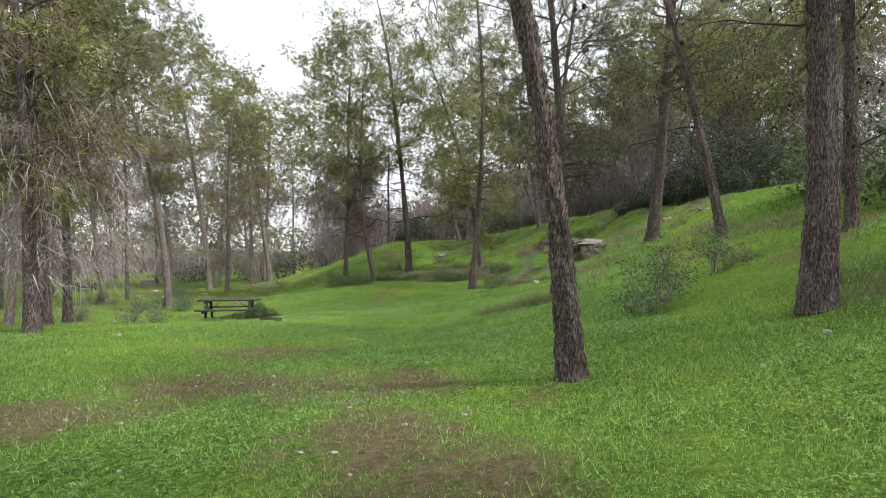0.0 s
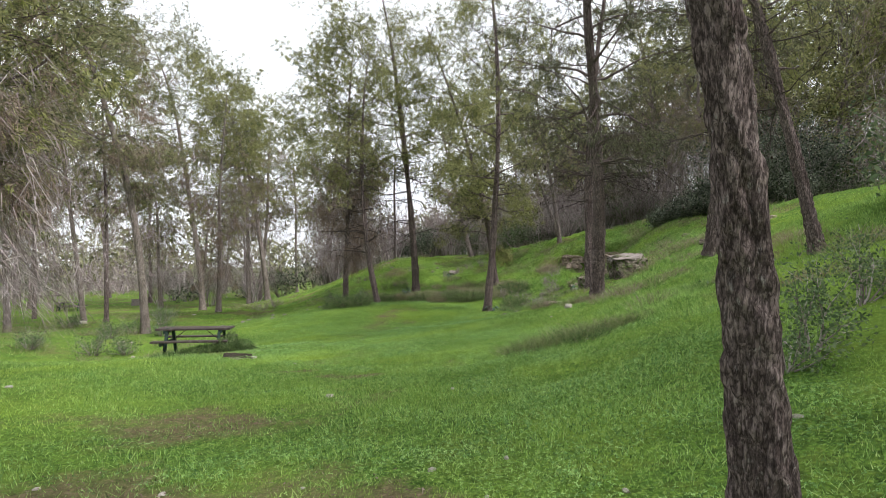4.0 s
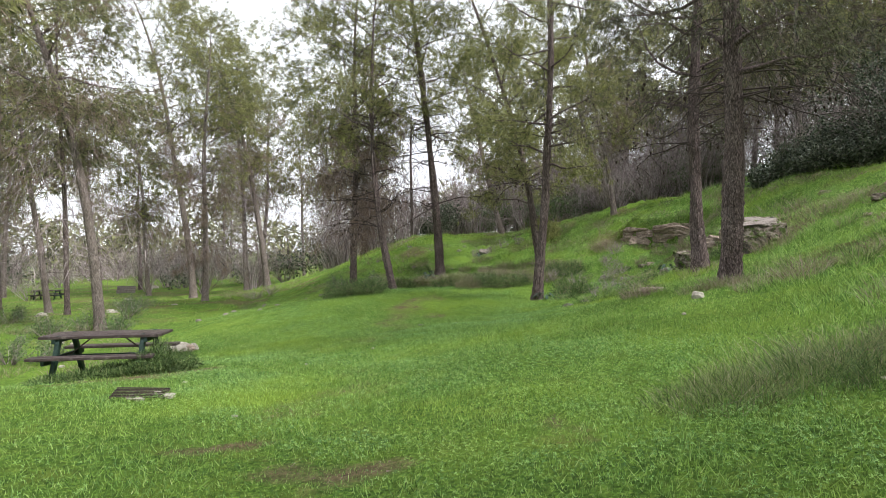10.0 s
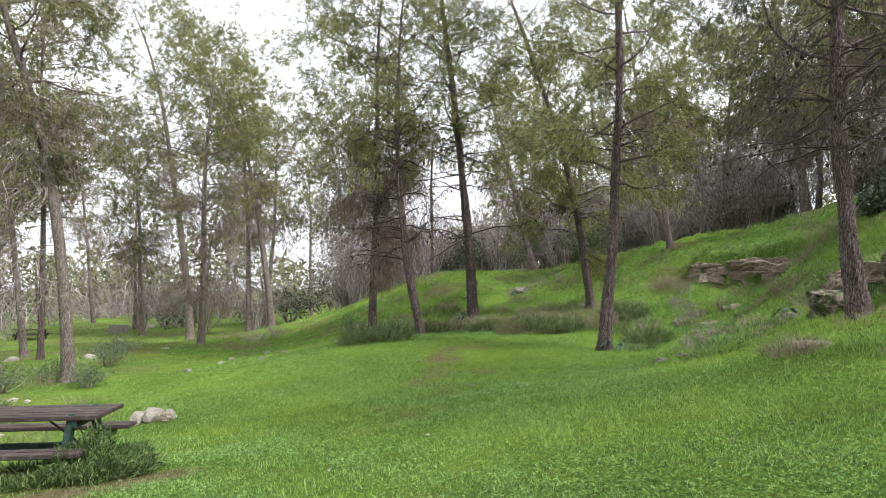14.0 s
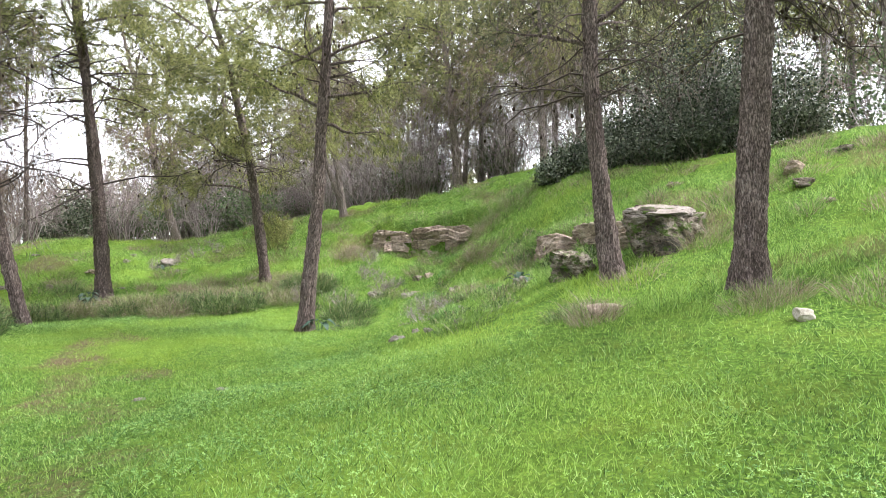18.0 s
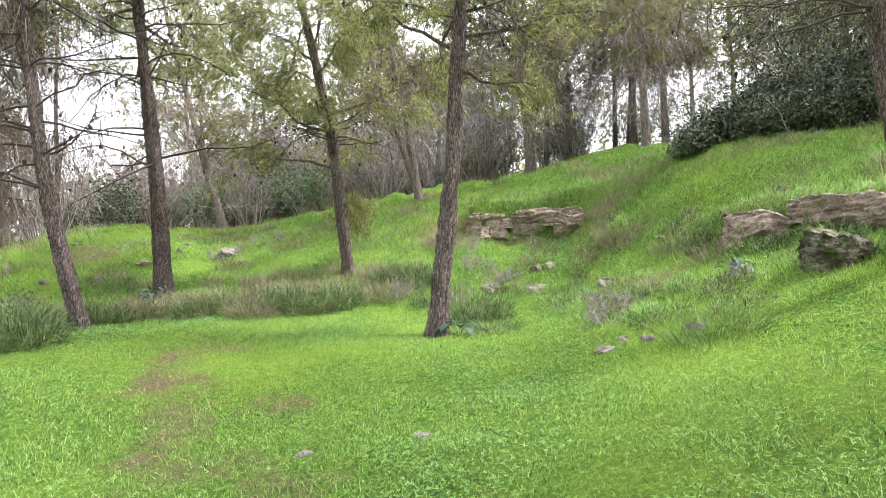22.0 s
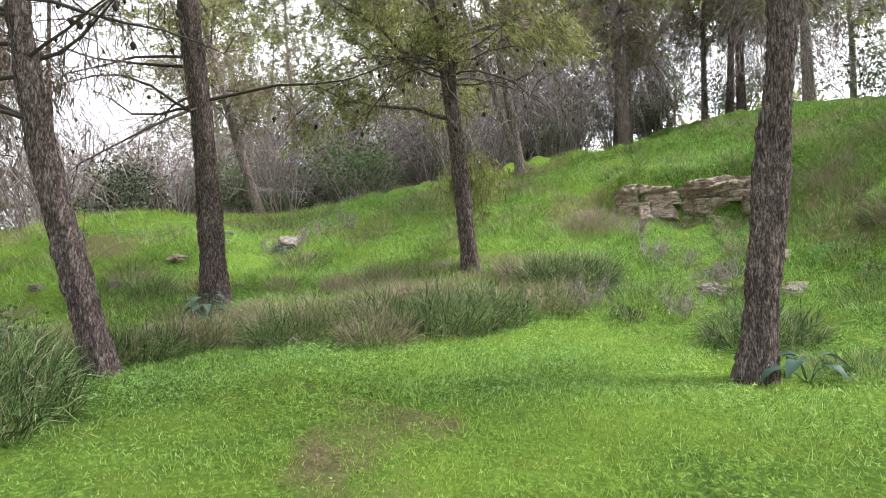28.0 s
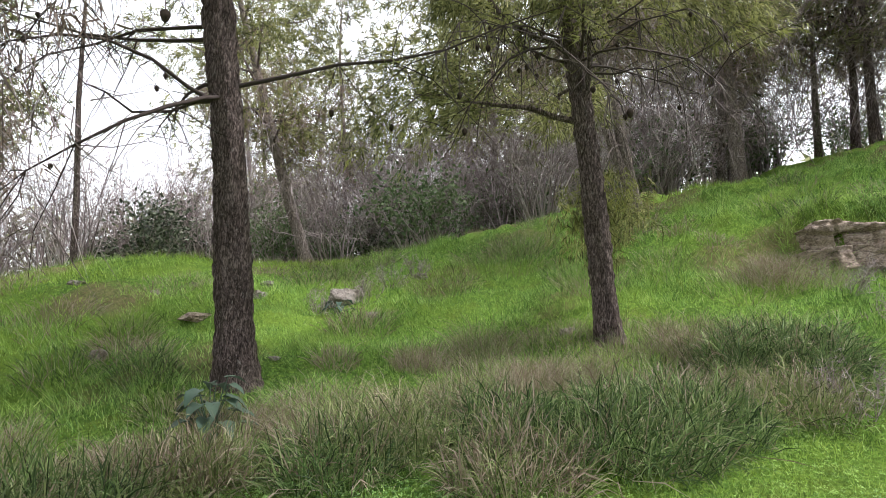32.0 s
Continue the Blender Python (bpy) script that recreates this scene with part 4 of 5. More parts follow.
def grass_clump(x, y, r, tall, blades, mat, label, straw=0.0, name="grass_clump", category="grass clump", spread_out=0.6):
    ob = thing(name, pose(x, y, gz(x, y)), label, category)
    for m, n, nm in ((mat, int(blades * (1 - straw)), "green_tuft"), (STRAW, int(blades * straw), "dry_tuft")):
        if not n:
            continue
        pile = Pile()
        a, q = rng.uniform(0, 6.28, n), r * np.sqrt(rng.random(n))
        bx, by = np.cos(a) * q, np.sin(a) * q
        b = np.stack([bx, by, ground(x + bx, y + by) - gz(x, y) - 0.02], 1)
        hgt = tall * rng.uniform(0.2, 1.0, n) ** 0.8 * (0.7 + 0.6 * lumps(x + bx, y + by, 9.0)) * (1 - 0.35 * (q / r) ** 2)
        d = np.stack([np.cos(a) * spread_out * (0.2 + q / r) + rng.normal(scale=0.55, size=n), np.sin(a) * spread_out * (0.2 + q / r) + rng.normal(scale=0.55, size=n), np.ones(n)], 1)
        t = b + d * hgt[:, None] * 0.8
        pile.blades(b, t, 0.008 if "table" in label else 0.0036 if blades > 300 else 0.006, hgt * rng.uniform(0.05, 0.25, n))
        part(nm, pile, m, ob, kind="stuff")
    return ob


g = np.random.default_rng(5)
for cx, cy, r, tall in ((2.2, 30.9, 0.45, 0.3), (3.2, 34.4, 0.6, 0.5), (4.0, 29.8, 0.5, 0.3), (3.0, 24.8, 0.4, 0.3)):
    grass_clump(cx, cy, r, tall, 1000, DARK_GRASS, "dense tussock of long dark green grass", 0.1, "grass_tussock", "grass tussock", 0.8)


def herb_bush(x, y, r, tall, n, mat, label, leaf=0.13, wide=0.009, name="herb_bush", straw=0.0):
    """A dense mound of short drooping leaves, with dry stalks mixed in."""
    ob = thing(name, pose(x, y, gz(x, y)), label, "herbs")
    for m, n, nm in ((mat, int(n * (1 - straw)), "leafage"), (STRAW, int(n * straw), "dry_tuft")):
        if not n:
            continue
        a, q, h = rng.uniform(0, 6.28, n), r * np.sqrt(rng.random(n)), rng.random(n) ** 0.7
        bx, by = np.cos(a) * q, np.sin(a) * q
        roof = tall * np.clip(1 - (q / r) ** 2, 0.05, 1) ** 0.5 * (0.35 + 1.0 * lumps(x + bx, y + by, 8.0))
        b = np.stack([bx, by, ground(x + bx, y + by) - gz(x, y) + roof * h * 0.85], 1)
        d = np.stack([np.cos(a) * 0.6 * q / r, np.sin(a) * 0.6 * q / r, 0.6 + 0 * a], 1) + rng.normal(scale=0.65, size=(n, 3))
        d *= (leaf * rng.uniform(0.3, 1.4, n) / np.linalg.norm(d, axis=1))[:, None]
        pile = Pile()
        pile.blades(b, b + d, wide * rng.uniform(0.6, 1.3, n), leaf * rng.uniform(0.05, 0.3, n))
        part(nm, pile, m, ob, kind="stuff")
    return ob


for cx, cy, r, tall, n in ((-6.15, 20.72, 0.45, 0.5, 4200), (-6.6, 20.55, 0.4, 0.26, 2000), (-5.85, 20.9, 0.3, 0.32, 1500), (-7.1, 20.5, 0.5, 0.16, 1500), (-7.6, 20.4, 0.5, 0.12, 1200)):
    herb_bush(cx, cy, r, tall, n, DARK_GRASS, "bushy dark green weeds beside the picnic table")

# the strip of long grass at the foot of the mound
for k in range(24):
    u = g.random()
    cx, cy = -4.6 + 7.8 * u + g.normal(scale=0.3), 36.0 - 1.1 * u + g.uniform(0.4, 3.0)
    grass_clump(cx, cy, g.uniform(0.3, 0.65), g.uniform(0.34, 0.66), 1100, TALL_GRASS, "clump of long grass with faded pinkish tops", (0.45, 0.75, 0.6)[k % 3], spread_out=0.35)
for k in range(12):
    u = (k + g.random()) / 12
    cx, cy = -4.4 + 6.6 * u, 36.1 - 1.15 * u + g.normal(scale=0.4)
    herb_bush(cx, cy, g.uniform(0.35, 0.65), g.uniform(0.12, 0.36), 1500, (TALL_GRASS, DARK_GRASS, TALL_GRASS)[k % 3], "mound of long drooping green grass with dry stalks", 0.3, 0.0075, "grass_mound", (0.15, 0.05, 0.45, 0.25)[k % 4])
for cx, cy, r, tall, n in ((0.13, 35.1, 0.75, 0.48, 3600), (0.97, 35.1, 0.55, 0.36, 2200), (-0.47, 35.5, 0.5, 0.3, 1800), (-4.75, 33.3, 0.7, 0.45, 3600), (-4.6, 34.3, 0.5, 0.45, 2200), (-5.5, 33.2, 0.7, 0.42, 3000), (-4.4, 35.3, 0.5, 0.3, 1500), (3.16, 35.5, 0.5, 0.42, 1800), (2.62, 35.9, 0.45, 0.4, 1600), (2.7, 32.2, 0.6, 0.36, 2000)):
    herb_bush(cx, cy, r, tall, n, DARK_GRASS, "dense tussock of long dark green grass", 0.3, 0.0075, "grass_tussock", 0.08)


def shrub(x, y, r, tall, stems, leaves, mat, label, leaf=0.03, name="shrub", z=None, thick=1.0, bare=False):
    ob = thing(name, pose(x, y, (gz(x, y) if z is None else z) - 0.03), label, "shrub")
    wood, green = Pile(), Pile()
    tips = []
    for _ in range(stems):
        a, o = rng.uniform(0, 6.28), rng.uniform(0.2, 1)
        p = limb_points((np.cos(a) * r * 0.15, np.sin(a) * r * 0.15, 0), (np.cos(a) * o * r, np.sin(a) * o * r, tall * (1.1 - 0.4 * o)), tall * rng.uniform(0.7, 1.15), 0.1, 6, 0.16)
        wood.tube(p, np.linspace((0.012 + 0.005 * tall) * thick, 0.003, 6), 3)
        for i in (2, 3, 4, 5):
            for _ in range(3):
                d = (p[i] - p[i - 1]) / np.linalg.norm(p[i] - p[i - 1]) + rng.normal(scale=0.6, size=3)
                q = limb_points(p[i], d / np.linalg.norm(d), tall * rng.uniform(0.15, 0.4), 0.0, 4, 0.2)
                wood.blades(q[[0, 2]], q[[2, 3]], (0.006 + 0.004 * tall) * thick)
                tips += [q[1], q[2], q[3]]
    if bare:
        n = 600
        b = np.array(tips)[rng.integers(0, len(tips), n)]
        d = rng.normal(scale=0.3, size=(n, 3)) + (0, 0, 0.12)
        wood.blades(b, b + d * min(1.2, tall * 0.4), 0.005 + 0.0035 * tall)
    part("stemwork", wood, TWIG, ob, "thin grey-brown stems", kind="stuff")
    tips = np.array(tips)
    if leaves:
        at = tips[rng.integers(0, len(tips), leaves)] + rng.normal(scale=leaf * 2.2 + 0.03 * r, size=(leaves, 3))
        at[:, 2] = np.maximum(at[:, 2], 0.02)
        green.leaves(at, leaf * rng.uniform(0.6, 1.3, leaves), 0.4, 1.9)
        part("foliage", green, mat, ob, kind="stuff")
    return ob


for cx, cy, r, tall, lv in ((3.6, 10.4, 0.5, 0.85, 1500), (5.0, 11.8, 0.4, 0.85, 1100), (3.1, 10.0, 0.4, 0.42, 700)):
    shrub(cx, cy, r, tall, 9, lv, LEAF_OLIVE, "airy grey-green shrub growing from the grassy bank", 0.026)
for cx, cy, r, tall in ((5.6, 8.3, 0.7, 0.5), (5.0, 7.0, 0.7, 0.4)):
    grass_clump(cx, cy, r, tall, 420, LEAF_OLIVE, "low feathery weeds and long grass", 0.15, "weed_patch", "weeds", 0.7)

for cx, cy, r, tall in ((1.9, 16.1, 0.8, 0.42), (2.7, 16.3, 0.7, 0.4), (1.3, 16.0, 0.6, 0.3), (3.3, 16.2, 0.5, 0.3)):
    grass_clump(cx, cy, r, tall, 1500, TALL_GRASS, "patch of fine feathery dark green grass", 0.05, "weed_patch", "weeds", 0.6)

# dark evergreen bushes along the top of the bank
for cx, cy, r, tall, lv in ((10.5, 31.3, 0.6, 0.7, 3600), (11.4, 30.5, 0.7, 0.9, 4200), (12.2, 29.4, 0.8, 1.1, 5000), (9.4, 32.5, 0.5, 0.55, 2600), (10.2, 32.4, 0.7, 0.8, 3800), (11.0, 32.0, 0.9, 1.1, 5000), (11.9, 31.4, 1.0, 1.5, 6500), (12.9, 30.4, 1.9, 3.5, 13000), (13.4, 28.6, 1.8, 2.9, 11000), (14.6, 31.6, 1.6, 2.6, 8000), (12.6, 27.0, 0.9, 1.0, 4000)):
    shrub(cx, cy, r, tall, 26, lv, LEAF_DARK, "dense dark evergreen bush on the bank", 0.052, "evergreen_bush")

# leafless thicket and evergreen scrub behind the mounds
g = np.random.default_rng(9)
for k in range(64):
    cx = g.uniform(-11, 14)
    cy = 50.5 + 0.2 * abs(cx) + g.uniform(0, 9)
    if k % 4 == 0:
        shrub(cx, cy - 1.5, 1.2, g.uniform(1.4, 2.6), 16, 2200, LEAF_DARK if k % 8 else LEAF_OLIVE, "dark green scrub bush at the edge of the thicket", 0.075, "scrub_bush")
    else:
        shrub(cx, cy, 1.6, g.uniform(2.6, 4.8), 24, 0, None, "leafless grey-brown bush of the thicket", name="bare_bush", bare=True)
for k in range(30):
    cx, cy = g.uniform(-42, -10), g.uniform(52, 84)
    shrub(cx, cy, 1.6, g.uniform(1.6, 3.2), 18, 900 if k % 3 == 0 else 0, LEAF_DARK, "scrub bush among the distant pines", 0.12, "distant_bush", bare=True)

# bare thicket that closes the view above the outcrops
for k in range(26):
    cx, cy = 4 + 19 * (k + g.random()) / 26, g.uniform(45.5, 53)
    if k % 3 == 0:
        shrub(cx, cy, 1.3, g.uniform(1.6, 3.0), 16, 2000, LEAF_DARK if k % 2 else LEAF_OLIVE, "dark green scrub bush at the edge of the thicket", 0.075, "scrub_bush")
    else:
        shrub(cx, cy, 1.7, g.uniform(3.0, 5.0), 26, 0, None, "leafless grey-brown bush of the thicket", name="bare_bush", bare=True)
for k in range(10):
    cx, cy = 6.5 + 0.75 * k, g.uniform(46.5, 50.5)
    shrub(cx, cy, 1.5, g.uniform(2.4, 3.6), 24, 1500 if k % 3 == 0 else 0, LEAF_OLIVE, "tangled grey-green bush of the thicket" if k % 3 == 0 else "leafless grey-brown bush of the thicket", 0.07, name="thicket_bush", bare=True)
for cx, cy, tall in ((12.6, 14.8, 3.4), (14.4, 17.6, 4.2), (16.4, 20.8, 4.6), (14.6, 22.4, 4.0), (11.4, 11.6, 3.0), (18.4, 14.4, 5.0)):
    shrub(cx, cy, 1.6, tall, 26, 0, None, "tall bare grey scrub on top of the bank", name="bare_scrub", bare=True)

# pale scrub higher up the bank
for cx, cy, r, tall in ((14, 13, 1.6, 2.4), (15.5, 20, 1.8, 3.0), (15, 24.5, 1.8, 2.8), (16.5, 30, 2.0, 3.2), (17.5, 25.5, 2.0, 3.4), (18, 34, 2.0, 3.2), (11.5, 14.5, 1.3, 1.6), (10.6, 17.6, 1.0, 1.2), (19, 17, 2.0, 3.0), (9.6, 12.6, 0.9, 1.0), (20, 28, 2, 3.4), (22, 40, 2, 3)):
    shrub(cx, cy, r, tall, 20, 1300, LEAF_OLIVE, "tall pale grey-green scrub on the bank", 0.09, "tall_scrub")

# tussocks dotted over the bank and the mound
g = np.random.default_rng(15)
for k in range(120):
    if k % 2:
        cx, cy = g.uniform(4.2, 10.5), g.uniform(12, 40)
    else:
        cx, cy = g.uniform(-9, 6), g.uniform(37.5, 48)
    dry = (0.1, 0.3, 0.65, 0.15, 0.9)[k % 5]
    grass_clump(cx, cy, g.uniform(0.22, 0.6), g.uniform(0.2, 0.48), 300, (GRASS, TALL_GRASS, DARK_GRASS)[k % 3], "small uneven tussock of dry stalks and grass" if dry > 0.5 else "small uneven tussock of green grass", dry, "bank_tussock", "grass tussock", 0.7)
for cx, cy, r, tall in ((3.2, 41.4, 1.0, 0.6), (3.7, 41.6, 0.7, 0.5), (8.6, 34.6, 0.6, 0.5), (8.0, 33.6, 0.6, 0.45), (8.9, 33.4, 0.5, 0.6), (7.0, 32.2, 0.6, 0.35), (9.2, 36.2, 0.5, 0.4)):
    grass_clump(cx, cy, r, tall, 900, TALL_GRASS, "yellowing bushy tussock on the slope", 0.3, "yellow_tussock", "grass tussock", 0.8)
# weeds under the pines on the low side
for k in range(40):
    cx, cy = g.uniform(-22, -9.5), g.uniform(18, 50)
    grass_clump(cx, cy, g.uniform(0.4, 0.9), g.uniform(0.25, 0.6), 220, TALL_GRASS, "low weeds and dry grass under the pines", 0.4, "woodland_weeds", "weeds", 0.7)


# ---------------------------------------------------------------- rocks
def rock_mesh(size, seed, rough=0.25, boxy=0.45, sub=3, strata=0.0):
    """A broken stone: a block split along random planes, then weathered."""
    bm = bmesh.new()
    bmesh.ops.create_icosphere(bm, subdivisions=sub, radius=1)
    g = random.Random(int(seed * 977))
    cuts = [(Vector((g.gauss(0, 1), g.gauss(0, 1), g.gauss(0, 0.08 if boxy > 0.85 else 0.5))).normalized(), g.uniform(0.62, 0.86)) for _ in range(9)]
    off = Vector((seed * 3.1 % 50, seed * 1.7 % 50, seed * 0.9 % 50))
    for v in bm.verts:
        p = v.co.copy()
        m = max(abs(p.x), abs(p.y), abs(p.z))
        p = p.lerp(p / m, boxy) * 0.95
        for n, d in cuts:
            over = p.dot(n) - d
            if over > 0:
                p -= n * over
        f = noise.fractal(p * 2.2 + off, 0.7, 2.1, 7)
        p *= 1 + rough * 0.5 * f
        if strata:
            s = abs(math.sin(p.z * 4.5 + seed + 1.2 * noise.noise(p * 1.5 + off)))
            k = 1 - strata * 0.5 * max(0.0, 0.25 - s) / 0.25
            p.x *= k
            p.y *= k
        v.co = (p.x * size[0] / 2, p.y * size[1] / 2, p.z * size[2] / 2)
    return bm


def rock(name, x, y, size, seed, mat, label, sink=0.35, turn=0.0, z=None, category="rock", sub=3, rough=0.32):
    me = bpy.data.meshes.new(name)
    bm = rock_mesh(size, seed, rough, sub=sub)
    bm.to_mesh(me)
    bm.free()
    me.materials.append(mat)
    ob = new(name, me)
    ob.matrix_world = pose(x, y, (gz(x, y) if z is None else z) + size[2] * (0.5 - sink), 0, 0, turn)
    return tagged(ob, label, category)


def rock_face(length, base, top, beds, seed, hollow=(), lean=0.12, front=-0.35, back=0.55):
    """A broken face of bedded limestone: blocks parted by joints, standing out by different amounts, with the top running back under turf."""
    g = random.Random(seed)
    nu, nv, nb = int(length / 0.026), int((top - base) / 0.024), 14
    levels = [base + (top - base) * (k + g.uniform(-0.22, 0.22) * (0 < k < beds)) / beds for k in range(beds + 1)]
    joints = []
    for k in range(beds):
        at, row = -0.3, []
        while at < length + 0.5:
            row.append(at)
            at += g.uniform(0.15, 1.0)
        joints.append(row)
    blocks = {}
    def out_by(u, z):
        zz = z + 0.16 * noise.noise(Vector((u * 1.6, seed, 0.3))) + 0.016 * noise.noise(Vector((u * 9, z * 9, seed)))
        k = max(0, min(beds - 1, sum(zz > l for l in levels[1:-1])))
        uu = u + 0.05 * noise.noise(Vector((u * 3, z * 4, seed + 5.0)))
        i = sum(uu > q for q in joints[k]) - 1
        i = max(0, min(len(joints[k]) - 2, i))
        lo, hi = joints[k][i], joints[k][i + 1]
        push, tip, yaw = blocks.setdefault((k, i), (g.uniform(-0.12, 0.12), g.uniform(-0.5, 0.7), g.uniform(-0.4, 0.4)))
        rim = min(uu - lo, hi - uu, abs(zz - levels[k]) * 1.3, abs(levels[k + 1] - zz) * 1.3)
        d = push + tip * (zz - (levels[k] + levels[k + 1]) / 2) + yaw * (uu - (lo + hi) / 2) - 0.12 * max(0.0, 1 - max(0.0, rim) / 0.028) * (0.4 + 1.2 * abs(noise.noise(Vector((u * 2.3, z * 3.1, seed + 9.0)))))
        w = Vector((u * 2.5, z * 4.5, seed))
        d += 0.06 * noise.fractal(w, 0.9, 2.0, 4) + 0.06 * (0.5 - abs(noise.noise(w * 3.1))) + 0.018 * noise.fractal(w * 6, 0.5, 2.1, 3)
        d += 0.009 * math.tanh(3 * math.sin(zz * 34 + 2.5 * noise.noise(Vector((u * 1.8, z * 2, seed + 3.0))))) * (0.3 + abs(noise.noise(Vector((u * 2.6, z * 5, seed + 7.0)))) * 2)
        for a, b, z0, z1, deep in hollow:
            inside = min(1, max(0, (u - a) / 0.2)) * min(1, max(0, (b - u) / 0.2)) * min(1, max(0, (z - z0) / 0.05)) * min(1, max(0, (z1 - z) / 0.05))
            d -= deep * inside
        end = min(1.0, u / 0.3, (length - u) / 0.3)
        return d - 0.35 * (1 - max(0.0, end)) ** 2
    verts = []
    for i in range(nu):
        u = length * i / (nu - 1)
        roof = top + 0.10 * noise.noise(Vector((u * 1.3, seed, 2.0))) + 0.03 * noise.noise(Vector((u * 7, seed, 4.0))) - 0.25 * max(0.0, 1 - min(u, length - u) / 0.4) ** 2
        for k in range(nv):
            z = base + (roof - base) * k / (nv - 1)
            verts.append((u + 0.012 * noise.noise(Vector((u * 30, z * 30, seed))), front + lean * (z - base) - out_by(u, z), z))
        edge = verts[-1][1]
        for k in range(1, nb + 1):
            y = edge + (back - edge) * (k / nb) ** 1.3
            verts.append((u, y, roof + 0.035 * noise.fractal(Vector((u * 4, y * 4, seed)), 0.7, 2.0, 4) - 0.3 * (k / nb) ** 2))
    m = nv + nb
    i, j = np.meshgrid(np.arange(nu - 1), np.arange(m - 1), indexing="ij")
    a = i * m + j
    pile = Pile()
    pile.add(verts, np.stack([np.stack([a, a + m, a + m + 1], -1), np.stack([a, a + m + 1, a + 1], -1)], 2).reshape(-1, 3))
    return pile


def ledge(name, a, b, z, faces, label):
    """A low natural wall of layered limestone between two points."""
    yaw = math.degrees(math.atan2(b[1] - a[1], b[0] - a[0]))
    ob = thing(name, pose(a[0], a[1], z, 0, 0, yaw), label, "rock outcrop")
    for k, (x0, length, base, top, beds, hollow, front, mat) in enumerate(faces):
        o = part("rock_face", rock_face(length, base, top, beds, 11 + k * 7 + len(faces), hollow, front=front), mat, ob)
        o.location = (x0, 0, 0)
    return ob


ledge("rock_ledge", (5.6, 37.25), (8.3, 35.0), 1.06, [
    (-0.2, 1.55, -0.35, 0.5, 2, (), -0.16, STONE), (-0.05, 1.5, 0.45, 0.86, 2, (), -0.06, STONE),
    (1.25, 2.1, -0.4, 0.56, 3, (), -0.14, STONE),
    (1.3, 2.2, 0.47, 0.98, 3, ((0.2, 0.9, 0.5, 0.75, 0.12),), -0.1, STONE),
    (2.6, 0.9, -0.35, 0.62, 2, (), -0.14, STONE)], "low outcrop of layered tan limestone under turf")
ledge("rock_ledge", (6.35, 29.9), (6.2, 26.4), 0.62, [
    (0.35, 1.35, -0.3, 0.82, 3, (), -0.3, STONE), (1.5, 1.9, -0.2, 0.62, 3, (), -0.1, STONE), (1.55, 1.8, 0.56, 0.98, 2, (), -0.16, STONE)], "broken brown-grey limestone outcrop in the bank")


def boulder_mesh(size, seed, cuts, depth, sub=5):
    """A large stone broken by planes, pitted and ridged."""
    g = random.Random(seed)
    bm = bmesh.new()
    bmesh.ops.create_icosphere(bm, subdivisions=sub, radius=1)
    planes = [(Vector((g.gauss(0, 1), g.gauss(0, 1), g.gauss(0, 0.6))).normalized(), g.uniform(0.6, 0.85)) for _ in range(cuts)] + [(Vector((-0.12, -0.2, 1)).normalized(), 0.62)]
    for v in bm.verts:
        p = v.co.copy()
        p = p.lerp(p / max(abs(p.x), abs(p.y), abs(p.z)), 0.5)
        for n, d in planes:
            over = p.dot(n) - d
            if over > 0:
                p -= n * over
        w = p * 1.6 + Vector((seed, 0, 0))
        p *= 1 + depth * (noise.fractal(w, 0.8, 2.0, 5) + 0.9 * (0.35 - abs(noise.noise(w * 2.3))) - 0.7 * max(0.0, 0.16 - abs(noise.noise(Vector((w.x, w.y, w.z * 2.5)) * 1.4))) / 0.16)
        v.co = (p.x * size[0] / 2, p.y * size[1] / 2, p.z * size[2] / 2)
    return bm


boulder = thing("capped_boulder", pose(6.0, 25.65, 0.84), "large boulder with a pale flat cap over a dark mossy base", "boulder")
bm = boulder_mesh((1.65, 1.45, 1.7), 5, 9, 0.1)
bmesh.ops.transform(bm, matrix=pose(0.0, 0.05, 0.38, 0, 0, 20), verts=bm.verts)
part("base", bm, STONE_MOSS, boulder, "dark mossy rock base")
bm = boulder_mesh((1.25, 1.1, 0.45), 8, 9, 0.08)
bmesh.ops.transform(bm, matrix=pose(-0.02, 0.06, 0.8, 0, 0, 0) @ pose(0, 0, 0, 7, -9, 10), verts=bm.verts)
part("cap", bm, STONE_GREY, boulder, "pale weathered slab")

ob = new("mossy_rock", bpy.data.meshes.new("mossy_rock"))
bm = boulder_mesh((1.0, 0.95, 0.8), 12, 7, 0.2, 5)
bm.to_mesh(ob.data)
bm.free()
ob.data.materials.append(STONE_MOSS)
ob.matrix_world = pose(4.92, 26.7, gz(4.92, 26.7) + 0.1, 0, 0, 30)
tagged(ob, "mossy hump of rock at the foot of a pine", "rock")
rock("white_stone", 3.18, 21.7, (0.24, 0.2, 0.17), 14, STONE_PALE, "white stone lying in the grass", 0.25)
rock("flat_rock", 3.2, 24.4, (0.75, 0.45, 0.16), 16, STONE, "flat brown rock half sunk in grass", 0.3, 20)
